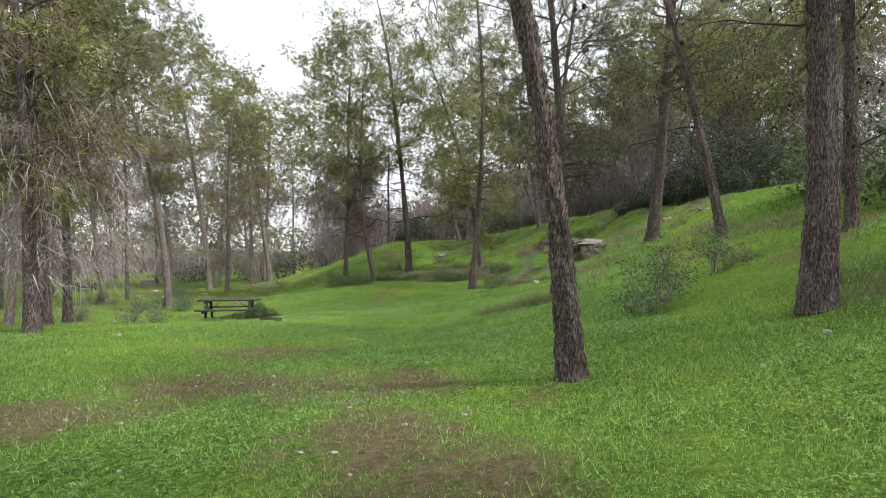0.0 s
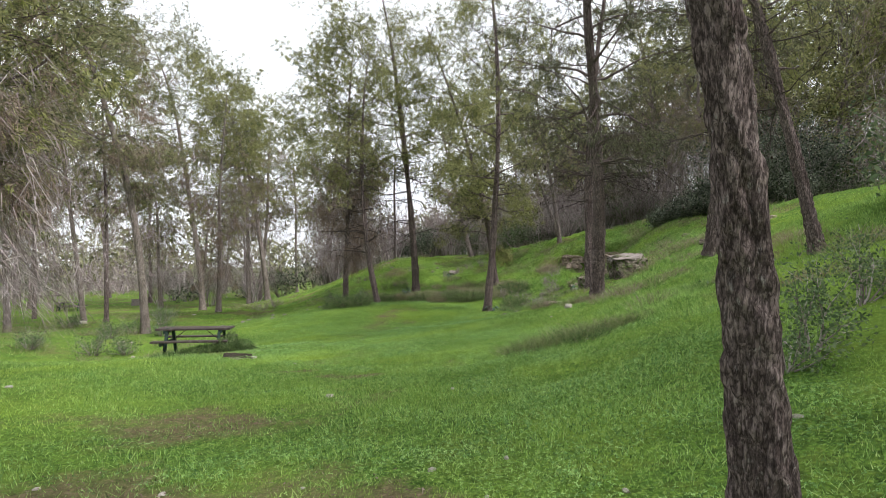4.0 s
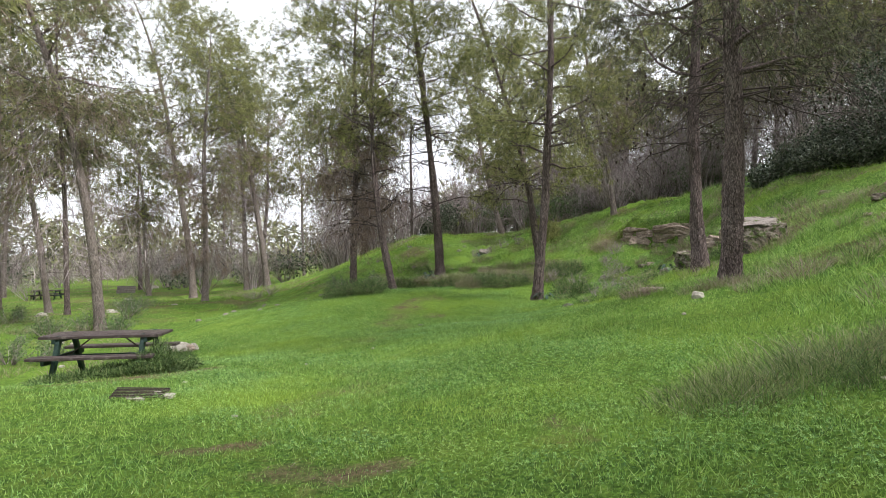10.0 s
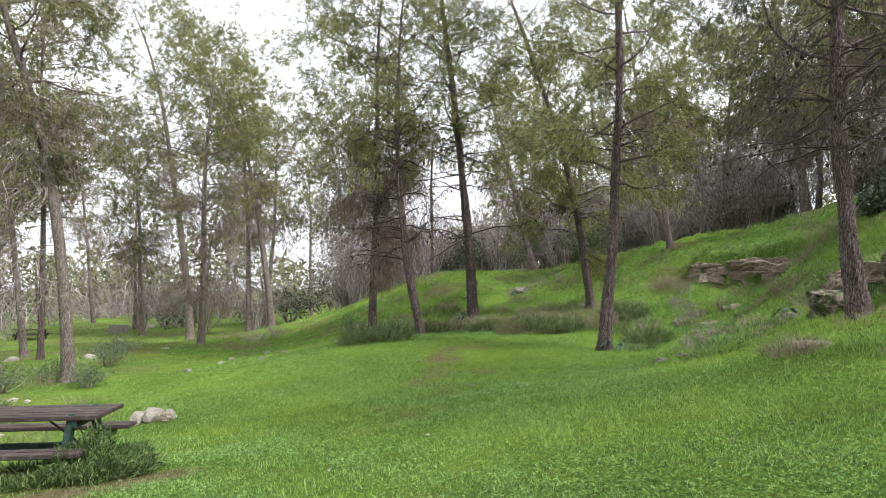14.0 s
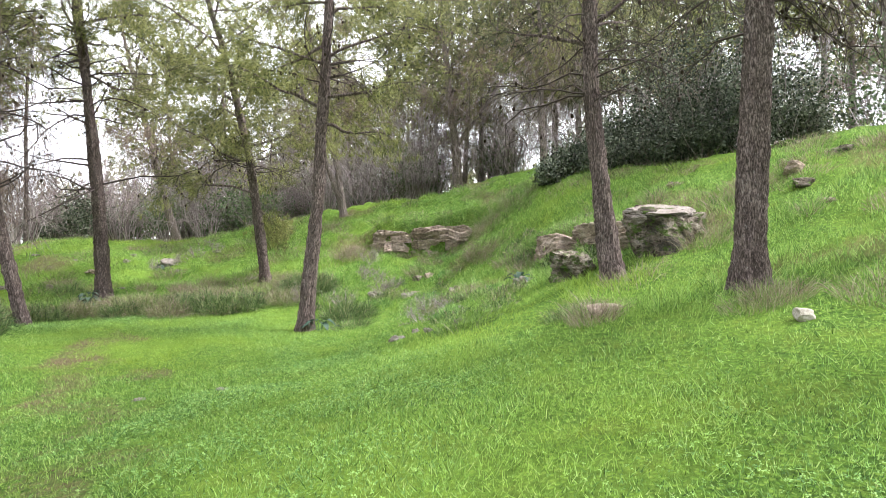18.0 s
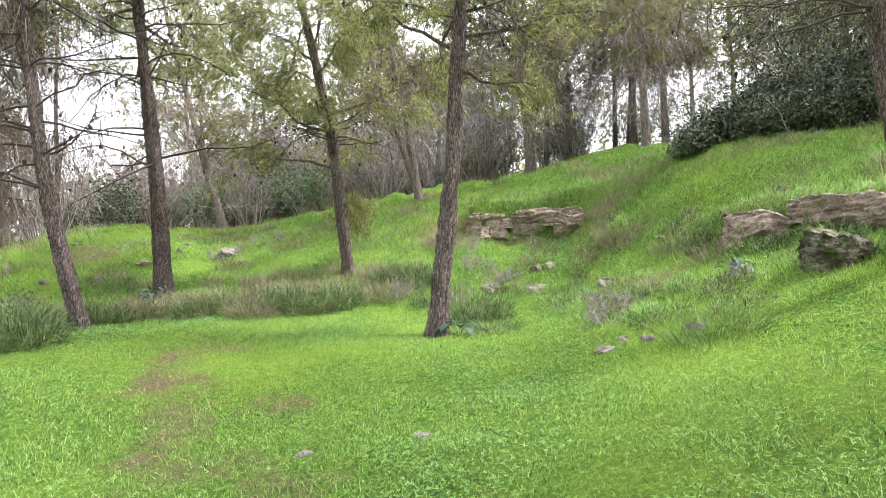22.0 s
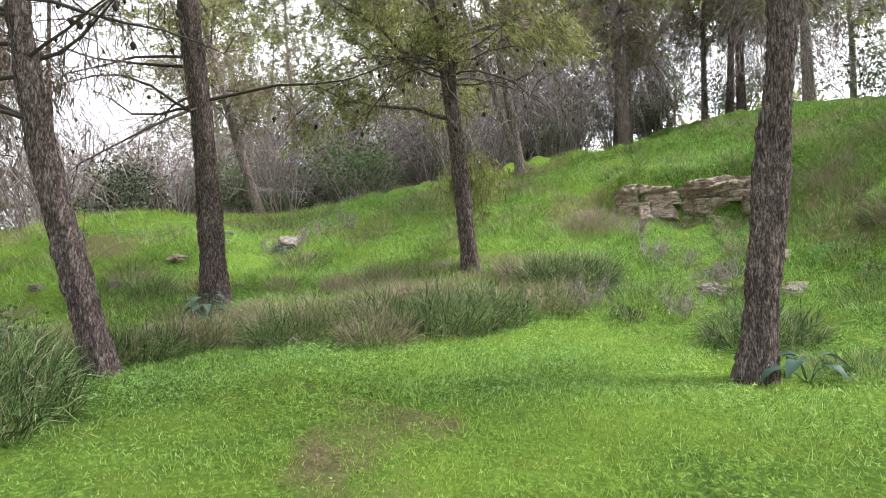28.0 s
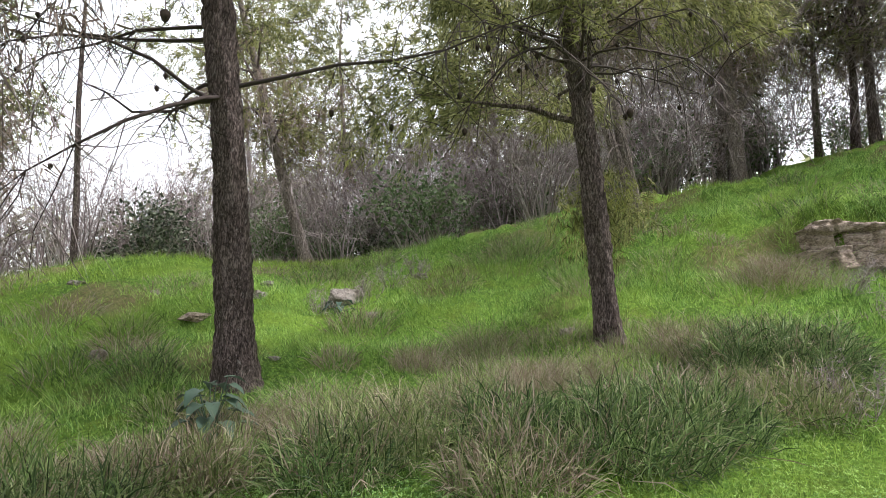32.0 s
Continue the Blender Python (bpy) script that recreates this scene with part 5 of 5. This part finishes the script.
for k, (cx, cy, s) in enumerate(((1.92, 28.04, 0.3), (2.35, 28.12, 0.22), (2.36, 27.7, 0.24), (2.8, 27.3, 0.3), (5.2, 31.24, 0.42), (4.82, 33.0, 0.42), (4.7, 28.0, 0.5), (3.7, 28.8, 0.24), (4.2, 33.9, 0.5), (-1.21, 27.12, 0.16), (-2.22, 27.44, 0.15),
                                 (-1.29, 41.5, 0.28), (-2.8, 42.2, 0.26), (-2.2, 42.45, 0.24), (1.63, 41.95, 0.3), (2.0, 38.0, 0.24), (-4.6, 40.2, 0.3), (-5.4, 41.6, 0.25), (-6.2, 39.4, 0.3), (-3.9, 42.8, 0.28), (-6.8, 42.2, 0.3), (-1.6, 38.9, 0.16))):
    rock("field_stone", cx, cy, (s * 1.2, s * 0.8, s * 0.6), 40 + k, STONE_GREY, "weathered grey field stone half sunk in turf", 0.62, k * 37, rough=0.6, sub=4)
g = np.random.default_rng(3)
for k, (cx, cy, s) in enumerate(((-0.37, 5.75, 0.09), (2.96, 5.88, 0.12), (4.0, 6.6, 0.16), (3.6, 6.4, 0.1), (-2.7, 8.3, 0.12), (-2.2, 8.1, 0.1), (-2.4, 8.8, 0.11), (-3.3, 6.4, 0.09), (-1.2, 5.2, 0.08), (-0.7, 4.6, 0.09), (-1.0, 6.6, 0.08), (-1.5, 7.3, 0.07), (-4.4, 5.6, 0.1), (2.6, 8.8, 0.12), (3.3, 4.4, 0.16),
                                 (-1.9, 13.0, 0.2), (-0.1, 12.6, 0.1), (-3.4, 16.9, 0.1), (-5.0, 19.2, 0.11), (-3.6, 20.6, 0.09), (-2.7, 22.0, 0.1), (-7.0, 13.5, 0.16), (-9.4, 24.8, 0.3), (-9.0, 24.5, 0.2), (2.4, 15.5, 0.1), (2.5, 20.4, 0.14), (-12, 27, 0.3), (-17, 38, 0.8), (-16, 42, 0.6), (-14.07, 30.05, 0.4), (-13.7, 30.1, 0.3), (-27.9, 63.0, 1.3), (-21.9, 40.3, 0.9), (-20.5, 46.0, 0.6), (-24.0, 52.0, 0.8))):
    rock("pale_stone", cx, cy, (s * 0.8, s * g.uniform(0.45, 0.7), s * 0.4), 80 + k, STONE_PALE, "small pale stone on the worn grass", 0.4, k * 53, sub=2)
for k in range(26):
    cx, cy, s = g.uniform(-4.5, 1.2), g.uniform(3.4, 9.2), g.uniform(0.04, 0.09)
    rock("pale_stone", cx, cy, (s, s * g.uniform(0.5, 0.8), s * 0.5), 300 + k, STONE_PALE, "small pale stone on the worn grass", 0.35, k * 53, sub=2)
for k in range(9):
    s = g.uniform(0.22, 0.42)
    rock("fireplace_stone", -8.6 + 0.11 * k + 0.15 * np.cos(k * 2.1), 26.05 - 0.04 * k + 0.2 * np.sin(k * 1.9), (s, s * 0.8, s * 0.8), 130 + k, STONE_PALE if k % 3 else STONE, "loose pale stone of a small fireplace heap", 0.15, k * 40, sub=2)
for k in range(12):
    u = g.random()
    cx, cy = -11.0 + 5.5 * u ** 1.5 + g.normal(scale=0.5), 34.5 + 2.5 * u + g.normal(scale=1.0)
    s = g.uniform(0.12, 0.32)
    rock("edge_stone", cx, cy, (s, s * 0.8, s * 0.6), 160 + k, STONE_GREY, "grey stone at the edge of the mound", 0.5, k * 70, sub=2)


# ---------------------------------------------------------------- picnic tables
def picnic_table(x, y, turn, label):
    z = gz(x, y)
    ob = thing("picnic_table", pose(x, y, z - 0.02, 0, 0, turn), label, "picnic table")
    for k in range(5):
        part("tabletop_plank", plank((1.95, 0.142, 0.045), (0, -0.3 + 0.15 * k, 0.735), bevel=0.008, seed=k), PLANK, ob)
    for s in (-1, 1):
        for k in range(2):
            part("bench_plank", plank((1.95, 0.13, 0.045), (0, s * (0.60 + 0.138 * k), 0.445), bevel=0.008, seed=9 + k + s), PLANK, ob)
    for e in (-1, 1):
        for s in (-1, 1):
            part("leg", plank((0.07, 0.095, 0.86), (e * 0.68, s * 0.43, 0.36), (s * 24, 0, 0), 0.006, 3), GREEN_PAINT, ob)
        part("bench_beam", plank((0.06, 1.46, 0.09), (e * 0.735, 0, 0.375), (0, 0, 0), 0.006, 4), GREEN_PAINT, ob)
        part("top_beam", plank((0.06, 0.72, 0.08), (e * 0.735, 0, 0.672), (0, 0, 0), 0.006, 5), GREEN_PAINT, ob)
        part("brace", plank((0.5, 0.02, 0.02), (e * 0.47, 0, 0.53), (0, e * 38, 0), 0.004, 6), RUST, ob)
    part("stretcher", plank((1.4, 0.07, 0.06), (0, 0, 0.375), (0, 0, 0), 0.005, 7), GREEN_PAINT, ob)
    return ob


picnic_table(-7.2, 21.05, 9, "weathered brown picnic table with attached benches and green legs")
picnic_table(-31.0, 54.0, 10, "distant dark picnic table among the pines")

grate = thing("fire_grate", pose(-4.95, 17.9, gz(-4.95, 17.9) + 0.075, 7, 4, 15), "rusty iron grate lying in the grass", "grate")
for k in range(7):
    part("bar", plank((0.62, 0.014, 0.014), (0, -0.16 + 0.053 * k, 0), bevel=0.003), RUST, grate)
for e in (-1, 0, 1):
    part("cross_bar", plank((0.018, 0.36, 0.016), (e * 0.3, 0, -0.014), bevel=0.003), RUST, grate)
for k, (cx, cy, r) in enumerate(((-4.8, 18.0, 0.2), (-4.62, 17.92, 0.16), (-5.05, 17.85, 0.15), (-4.9, 17.75, 0.13))):
    rock("pale_stone", cx, cy, (r * 1.3, r, r * 0.5), 520 + k, STONE_PALE, "pale flat stone under the iron grate", 0.25, k * 57, sub=2)


def leaf_plant(x, y, n, size, tall, label):
    """Broad pointed leaves on thin stalks, nodding outwards."""
    ob = thing("broad_leaf_plant", pose(x, y, gz(x, y)), label, "plant")
    for k in range(n):
        a, u = 2.4 * k + rng.uniform(-0.4, 0.4), (k + 0.6) / n
        out, up = size * rng.uniform(0.35, 0.9) * (1.15 - 0.6 * u), tall * (0.3 + 0.7 * u) * rng.uniform(0.85, 1.1)
        way, side = np.array([np.cos(a), np.sin(a), 0]), np.array([-np.sin(a), np.cos(a), 0])
        foot = way * out * 0.15
        tip = way * out + np.array([0, 0, up])
        stalk = Pile()
        stalk.tube([foot, (foot + tip) / 2 - way * out * 0.12 + (0, 0, up * 0.08), tip], [0.006, 0.005, 0.004], 5)
        st = part("stalk", stalk, SQUILL, ob)
        length, width = size * rng.uniform(0.55, 0.85), size * rng.uniform(0.34, 0.46)
        us = np.linspace(0, 1, 9)
        nod = rng.uniform(0.5, 1.1)
        c = tip + np.outer(us - 0.12, way) * length * 0.85 + np.outer(0.12 * us - nod * us**2 * 0.62, (0, 0, 1)) * length
        w = width * np.sin(np.pi * np.clip(us * 0.93 + 0.07, 0, 1)) ** 0.75 * (1.25 - 0.6 * us) / 2
        w[-1] = 0.003
        wave = 0.3 * w * (1 + 0.4 * np.sin(us * 11 + k))
        v = np.concatenate([c - side * w[:, None] + np.outer(wave, (0, 0, 1)), c, c + side * w[:, None] + np.outer(wave, (0, 0, 1))])
        i = np.arange(8)
        f = np.concatenate([np.stack([i, i + 9, i + 10], 1), np.stack([i, i + 10, i + 1], 1), np.stack([i + 9, i + 18, i + 19], 1), np.stack([i + 9, i + 19, i + 10], 1)])
        p = Pile()
        p.add(v, f)
        part("leaf", p, SQUILL, st, smooth=True)
    return ob


leaf_plant(1.62, 31.08, 7, 0.42, 0.26, "broad blue-green leaved plant at the foot of a pine")
leaf_plant(-2.55, 36.75, 22, 0.3, 0.5, "bushy broad blue-green leaved plant beside a pine trunk")
leaf_plant(-0.3, 40.6, 9, 0.26, 0.22, "broad-leaved plant by a rock on the mound")
leaf_plant(4.69, 28.1, 9, 0.28, 0.22, "broad-leaved plant below the outcrop")
for cx, cy in ((3.2, 33.6), (4.6, 35.4), (5.1, 36.2), (2.4, 34.6), (3.4, 29.4)):
    shrub(cx, cy, 0.5, 0.45, 16, 0, None, "tangle of dry grey bramble stems", name="dry_bramble", thick=0.35, bare=True)

# dead pole and shed beyond the mound
pole = Pile()
pole.tube([(0, 0, -0.2), (0.02, 0, 2.5), (-0.03, 0.02, 5.5), (0.05, 0, 8.5)], [0.10, 0.09, 0.075, 0.05], 9)
px, py = -4.6, 52.0
ob = thing("dead_tree", pose(px, py, gz(px, py)), "tall bare dead tree beyond the mound", "tree")
part("trunk", pole, BARK, ob)
shed = thing("white_shed", pose(2.2, 74, gz(2.2, 74) - 0.1, 0, 0, 12), "small white plastered shed seen through bushes", "shed")
part("wall", plank((3.4, 2.6, 2.6), (0, 0, 1.3), bevel=0.02), PLASTER, shed)
part("roof", plank((3.9, 3.1, 0.14), (0, 0, 2.68), (3, 0, 0), 0.02), PLASTER, shed)
part("window", plank((0.9, 0.05, 0.8), (0.3, -1.31, 1.5), bevel=0.01), DARK_GLASS, shed)

# broken ground higher on the bank
for k, (cx, cy, s) in enumerate(((8.2, 24.4, 0.6), (9.0, 25.0, 0.8), (9.8, 24.6, 0.7), (7.4, 23.6, 0.4), (10.6, 26.0, 0.8), (8.8, 27.6, 0.5), (7.6, 29.0, 0.5), (9.4, 22.6, 0.5))):
    rock("bank_rock", cx, cy, (s, s * 0.7, s * 0.36), 210 + k, STONE if k % 2 else STONE_MOSS, "flat weathered rock showing in the bank", 0.62, k * 31)
for cx, cy in ((8.5, 24.6), (9.4, 24.9), (7.6, 26.4), (6.6, 25.2), (10.2, 25.4)):
    grass_clump(cx, cy, 0.5, 0.25, 300, TALL_GRASS, "dry brown grass around rocks on the bank", 0.75, "dry_tussock", "grass tussock", 0.7)

# dry growth hanging over and beside the ledge
for cx, cy in ((5.75, 37.2), (6.1, 36.95), (6.45, 36.7), (6.8, 36.4), (7.15, 36.1), (7.5, 35.85), (7.85, 35.55), (8.15, 35.3)):
    herb_bush(cx, cy, 0.32, 0.16, 900, GRASS, "turf hanging over the edge of the outcrop", 0.16, 0.007, "turf_edge")
for cx, cy, r, tall, dry in ((5.15, 36.8, 0.4, 0.5, 0.9), (5.0, 37.2, 0.35, 0.4, 0.8), (5.6, 37.4, 0.35, 0.3, 0.5), (6.6, 36.3, 0.3, 0.3, 0.8), (7.4, 35.4, 0.3, 0.3, 0.6), (6.3, 36.4, 0.35, 0.28, 0.4), (7.0, 35.8, 0.35, 0.3, 0.3), (7.8, 35.0, 0.4, 0.35, 0.5), (8.2, 34.3, 0.45, 0.45, 0.6), (6.6, 29.6, 0.35, 0.3, 0.3), (6.7, 28.6, 0.4, 0.35, 0.4), (5.0, 26.9, 0.4, 0.4, 0.1), (6.6, 25.5, 0.4, 0.4, 0.7), (3.75, 22.3, 0.35, 0.35, 0.6), (3.4, 22.4, 0.3, 0.3, 0.3), (4.1, 22.5, 0.35, 0.3, 0.7)):
    grass_clump(cx, cy, r, tall, 420, TALL_GRASS, "grass and dry stalks growing round rock", dry, "rock_tussock", "grass tussock", 0.8)

for cx, cy, r, tall in ((6.62, 29.75, 0.3, 0.2), (6.6, 29.3, 0.3, 0.22), (6.58, 28.85, 0.3, 0.2), (6.55, 28.35, 0.3, 0.24), (6.5, 27.9, 0.32, 0.22), (6.48, 27.4, 0.3, 0.24), (6.45, 26.9, 0.3, 0.22), (6.42, 26.45, 0.3, 0.24)):
    herb_bush(cx, cy, r, tall, 800, GRASS, "turf hanging over the edge of the outcrop", 0.18, 0.007, "turf_edge", 0.12)
for k, (cx, cy, r, tall) in enumerate(((6.0, 28.75, 0.32, 0.3), (5.85, 28.2, 0.34, 0.26), (5.95, 27.6, 0.3, 0.34), (5.8, 27.1, 0.36, 0.3), (6.6, 30.65, 0.5, 0.3), (6.9, 30.9, 0.4, 0.28), (7.0, 32.7, 0.35, 0.35), (6.3, 29.95, 0.22, 0.14))):
    herb_bush(cx, cy, r, tall, 800, (GRASS, DARK_GRASS)[k % 2], "green herbs growing against the foot of the outcrop", 0.14, 0.011, "herb_clump", (0.0, 0.1, 0.25)[k % 3])

# weeds, dry brush and stone steps on the low side under the pines
for cx, cy, r, tall in ((-13.60, 27.20, 0.7, 0.75), (-12.70, 27.70, 0.6, 0.6), (-15.00, 30.80, 0.7, 0.7), (-15.4, 36.4, 0.8, 0.8), (-14.9, 33.0, 0.7, 0.65), (-13.3, 32.0, 0.6, 0.6), (-15.7, 26.7, 0.7, 0.6), (-6.3, 36.0, 0.6, 0.6), (-4.9, 36.2, 0.6, 0.55), (-17.5, 41.0, 0.9, 0.8), (-19.5, 35.0, 0.8, 0.7)):
    shrub(cx, cy, r, tall, 18, 1500, LEAF_OLIVE, "feathery grey-green weeds with dry stems under the pines", 0.03, "weed_bush")
for cx, cy, r in ((-12.1, 42.7, 0.9), (-11.3, 43.1, 0.6)):
    shrub(cx, cy, r, 0.55, 26, 0, None, "pale heap of dry cut twigs on the grass", name="dry_brush", thick=0.6, bare=True)
steps = thing("stone_steps", pose(-27.00, 57.00, gz(-27.00, 57.00), 0, 0, 25), "short flight of pale stone steps under the pines", "steps")
for k in range(5):
    part("step", plank((1.3, 0.34, 0.18), (0.05 * (k % 2), 0.36 * k, -0.02 + 0.13 * k), bevel=0.03, seed=k), STONE_GREY, steps)

# rocks and plants on the mound
for k, (cx, cy, s, mat) in enumerate(((-0.09, 40.96, 0.55, STONE_GREY), (-2.31, 40.86, 0.55, STONE), (-3.45, 39.93, 0.3, STONE_GREY), (-1.06, 42.21, 0.26, STONE_GREY), (0.14, 40.29, 0.26, STONE_GREY))):
    rock("mound_rock", cx, cy, (s, s * 0.75, s * (0.3 if k == 1 else 0.7)), 400 + k, mat, "weathered rock showing through the grass of the mound", 0.45, k * 47)
for cx, cy in ((-0.53, 40.84), (0.27, 41.04), (1.59, 41.97), (0.89, 41.57)):
    shrub(cx, cy, 0.4, 0.4, 14, 0, None, "small dead brown bush on the mound", name="dead_bush", thick=0.35, bare=True)

# herbs and grass tufts over the slope between the pines and the outcrops
g = np.random.default_rng(31)
for k in range(44):
    u = g.random()
    cx, cy = 2.6 + 5.0 * u + g.normal(scale=0.4), 26.5 + 9.5 * g.random()
    if cx > 5.6 + 0.3 * (cy - 27) * (cy > 31):
        cx = 4.2
    herb_bush(cx, cy, g.uniform(0.18, 0.42), g.uniform(0.08, 0.22), 420, (GRASS, DARK_GRASS, CLOVER, TALL_GRASS)[k % 4], "low tuft of green herbs and grass on the slope", 0.11, 0.009, "herb_clump", (0.0, 0.1, 0.0, 0.4)[k % 4])

# darker herbs, dry tufts and small rocks dotted over the bank
for k, (cx, cy) in enumerate(((8.15, 34.20), (6.79, 32.38), (6.39, 30.60), (6.82, 32.68), (8.32, 25.53), (6.02, 24.83), (2.77, 24.15), (4.65, 20.90), (4.12, 21.37), (4.67, 37.27), (4.84, 36.96))):
    grass_clump(cx, cy, 0.3 + 0.06 * (k % 3), 0.38 + 0.06 * (k % 4), 520, TALL_GRASS, "brown dry grass tuft on the bank", 0.8, "dry_tussock", "grass tussock", 0.8)
for k, (cx, cy) in enumerate(((4.14, 31.09), (2.95, 32.06), (3.42, 35.65), (6.44, 30.22), (4.70, 31.95), (2.93, 32.46), (3.35, 35.60), (3.12, 36.19), (2.55, 26.89), (2.44, 15.49), (2.21, 16.08))):
    grass_clump(cx, cy, 0.36 + 0.08 * (k % 3), 0.34 + 0.06 * (k % 3), 620, DARK_GRASS, "dark green leafy herbs standing out of the grass", 0.04, "herb_clump", "herbs", 0.9)
for cx, cy in ((4.57, 34.22), (2.93, 29.02), (4.78, 34.89), (4.78, 33.94)):
    shrub(cx, cy, 0.45, 0.35, 18, 0, None, "tangle of dry grey bramble stems", name="dry_bramble", thick=0.3, bare=True)
for k, (cx, cy) in enumerate(((5.91, 33.80), (5.34, 31.40), (5.02, 33.11), (5.64, 33.98))):
    rock("bank_stone", cx, cy, (0.42, 0.26, 0.2), 430 + k, STONE_MOSS if k % 2 else STONE, "tan stone half hidden by grass on the bank", 0.66, k * 61)
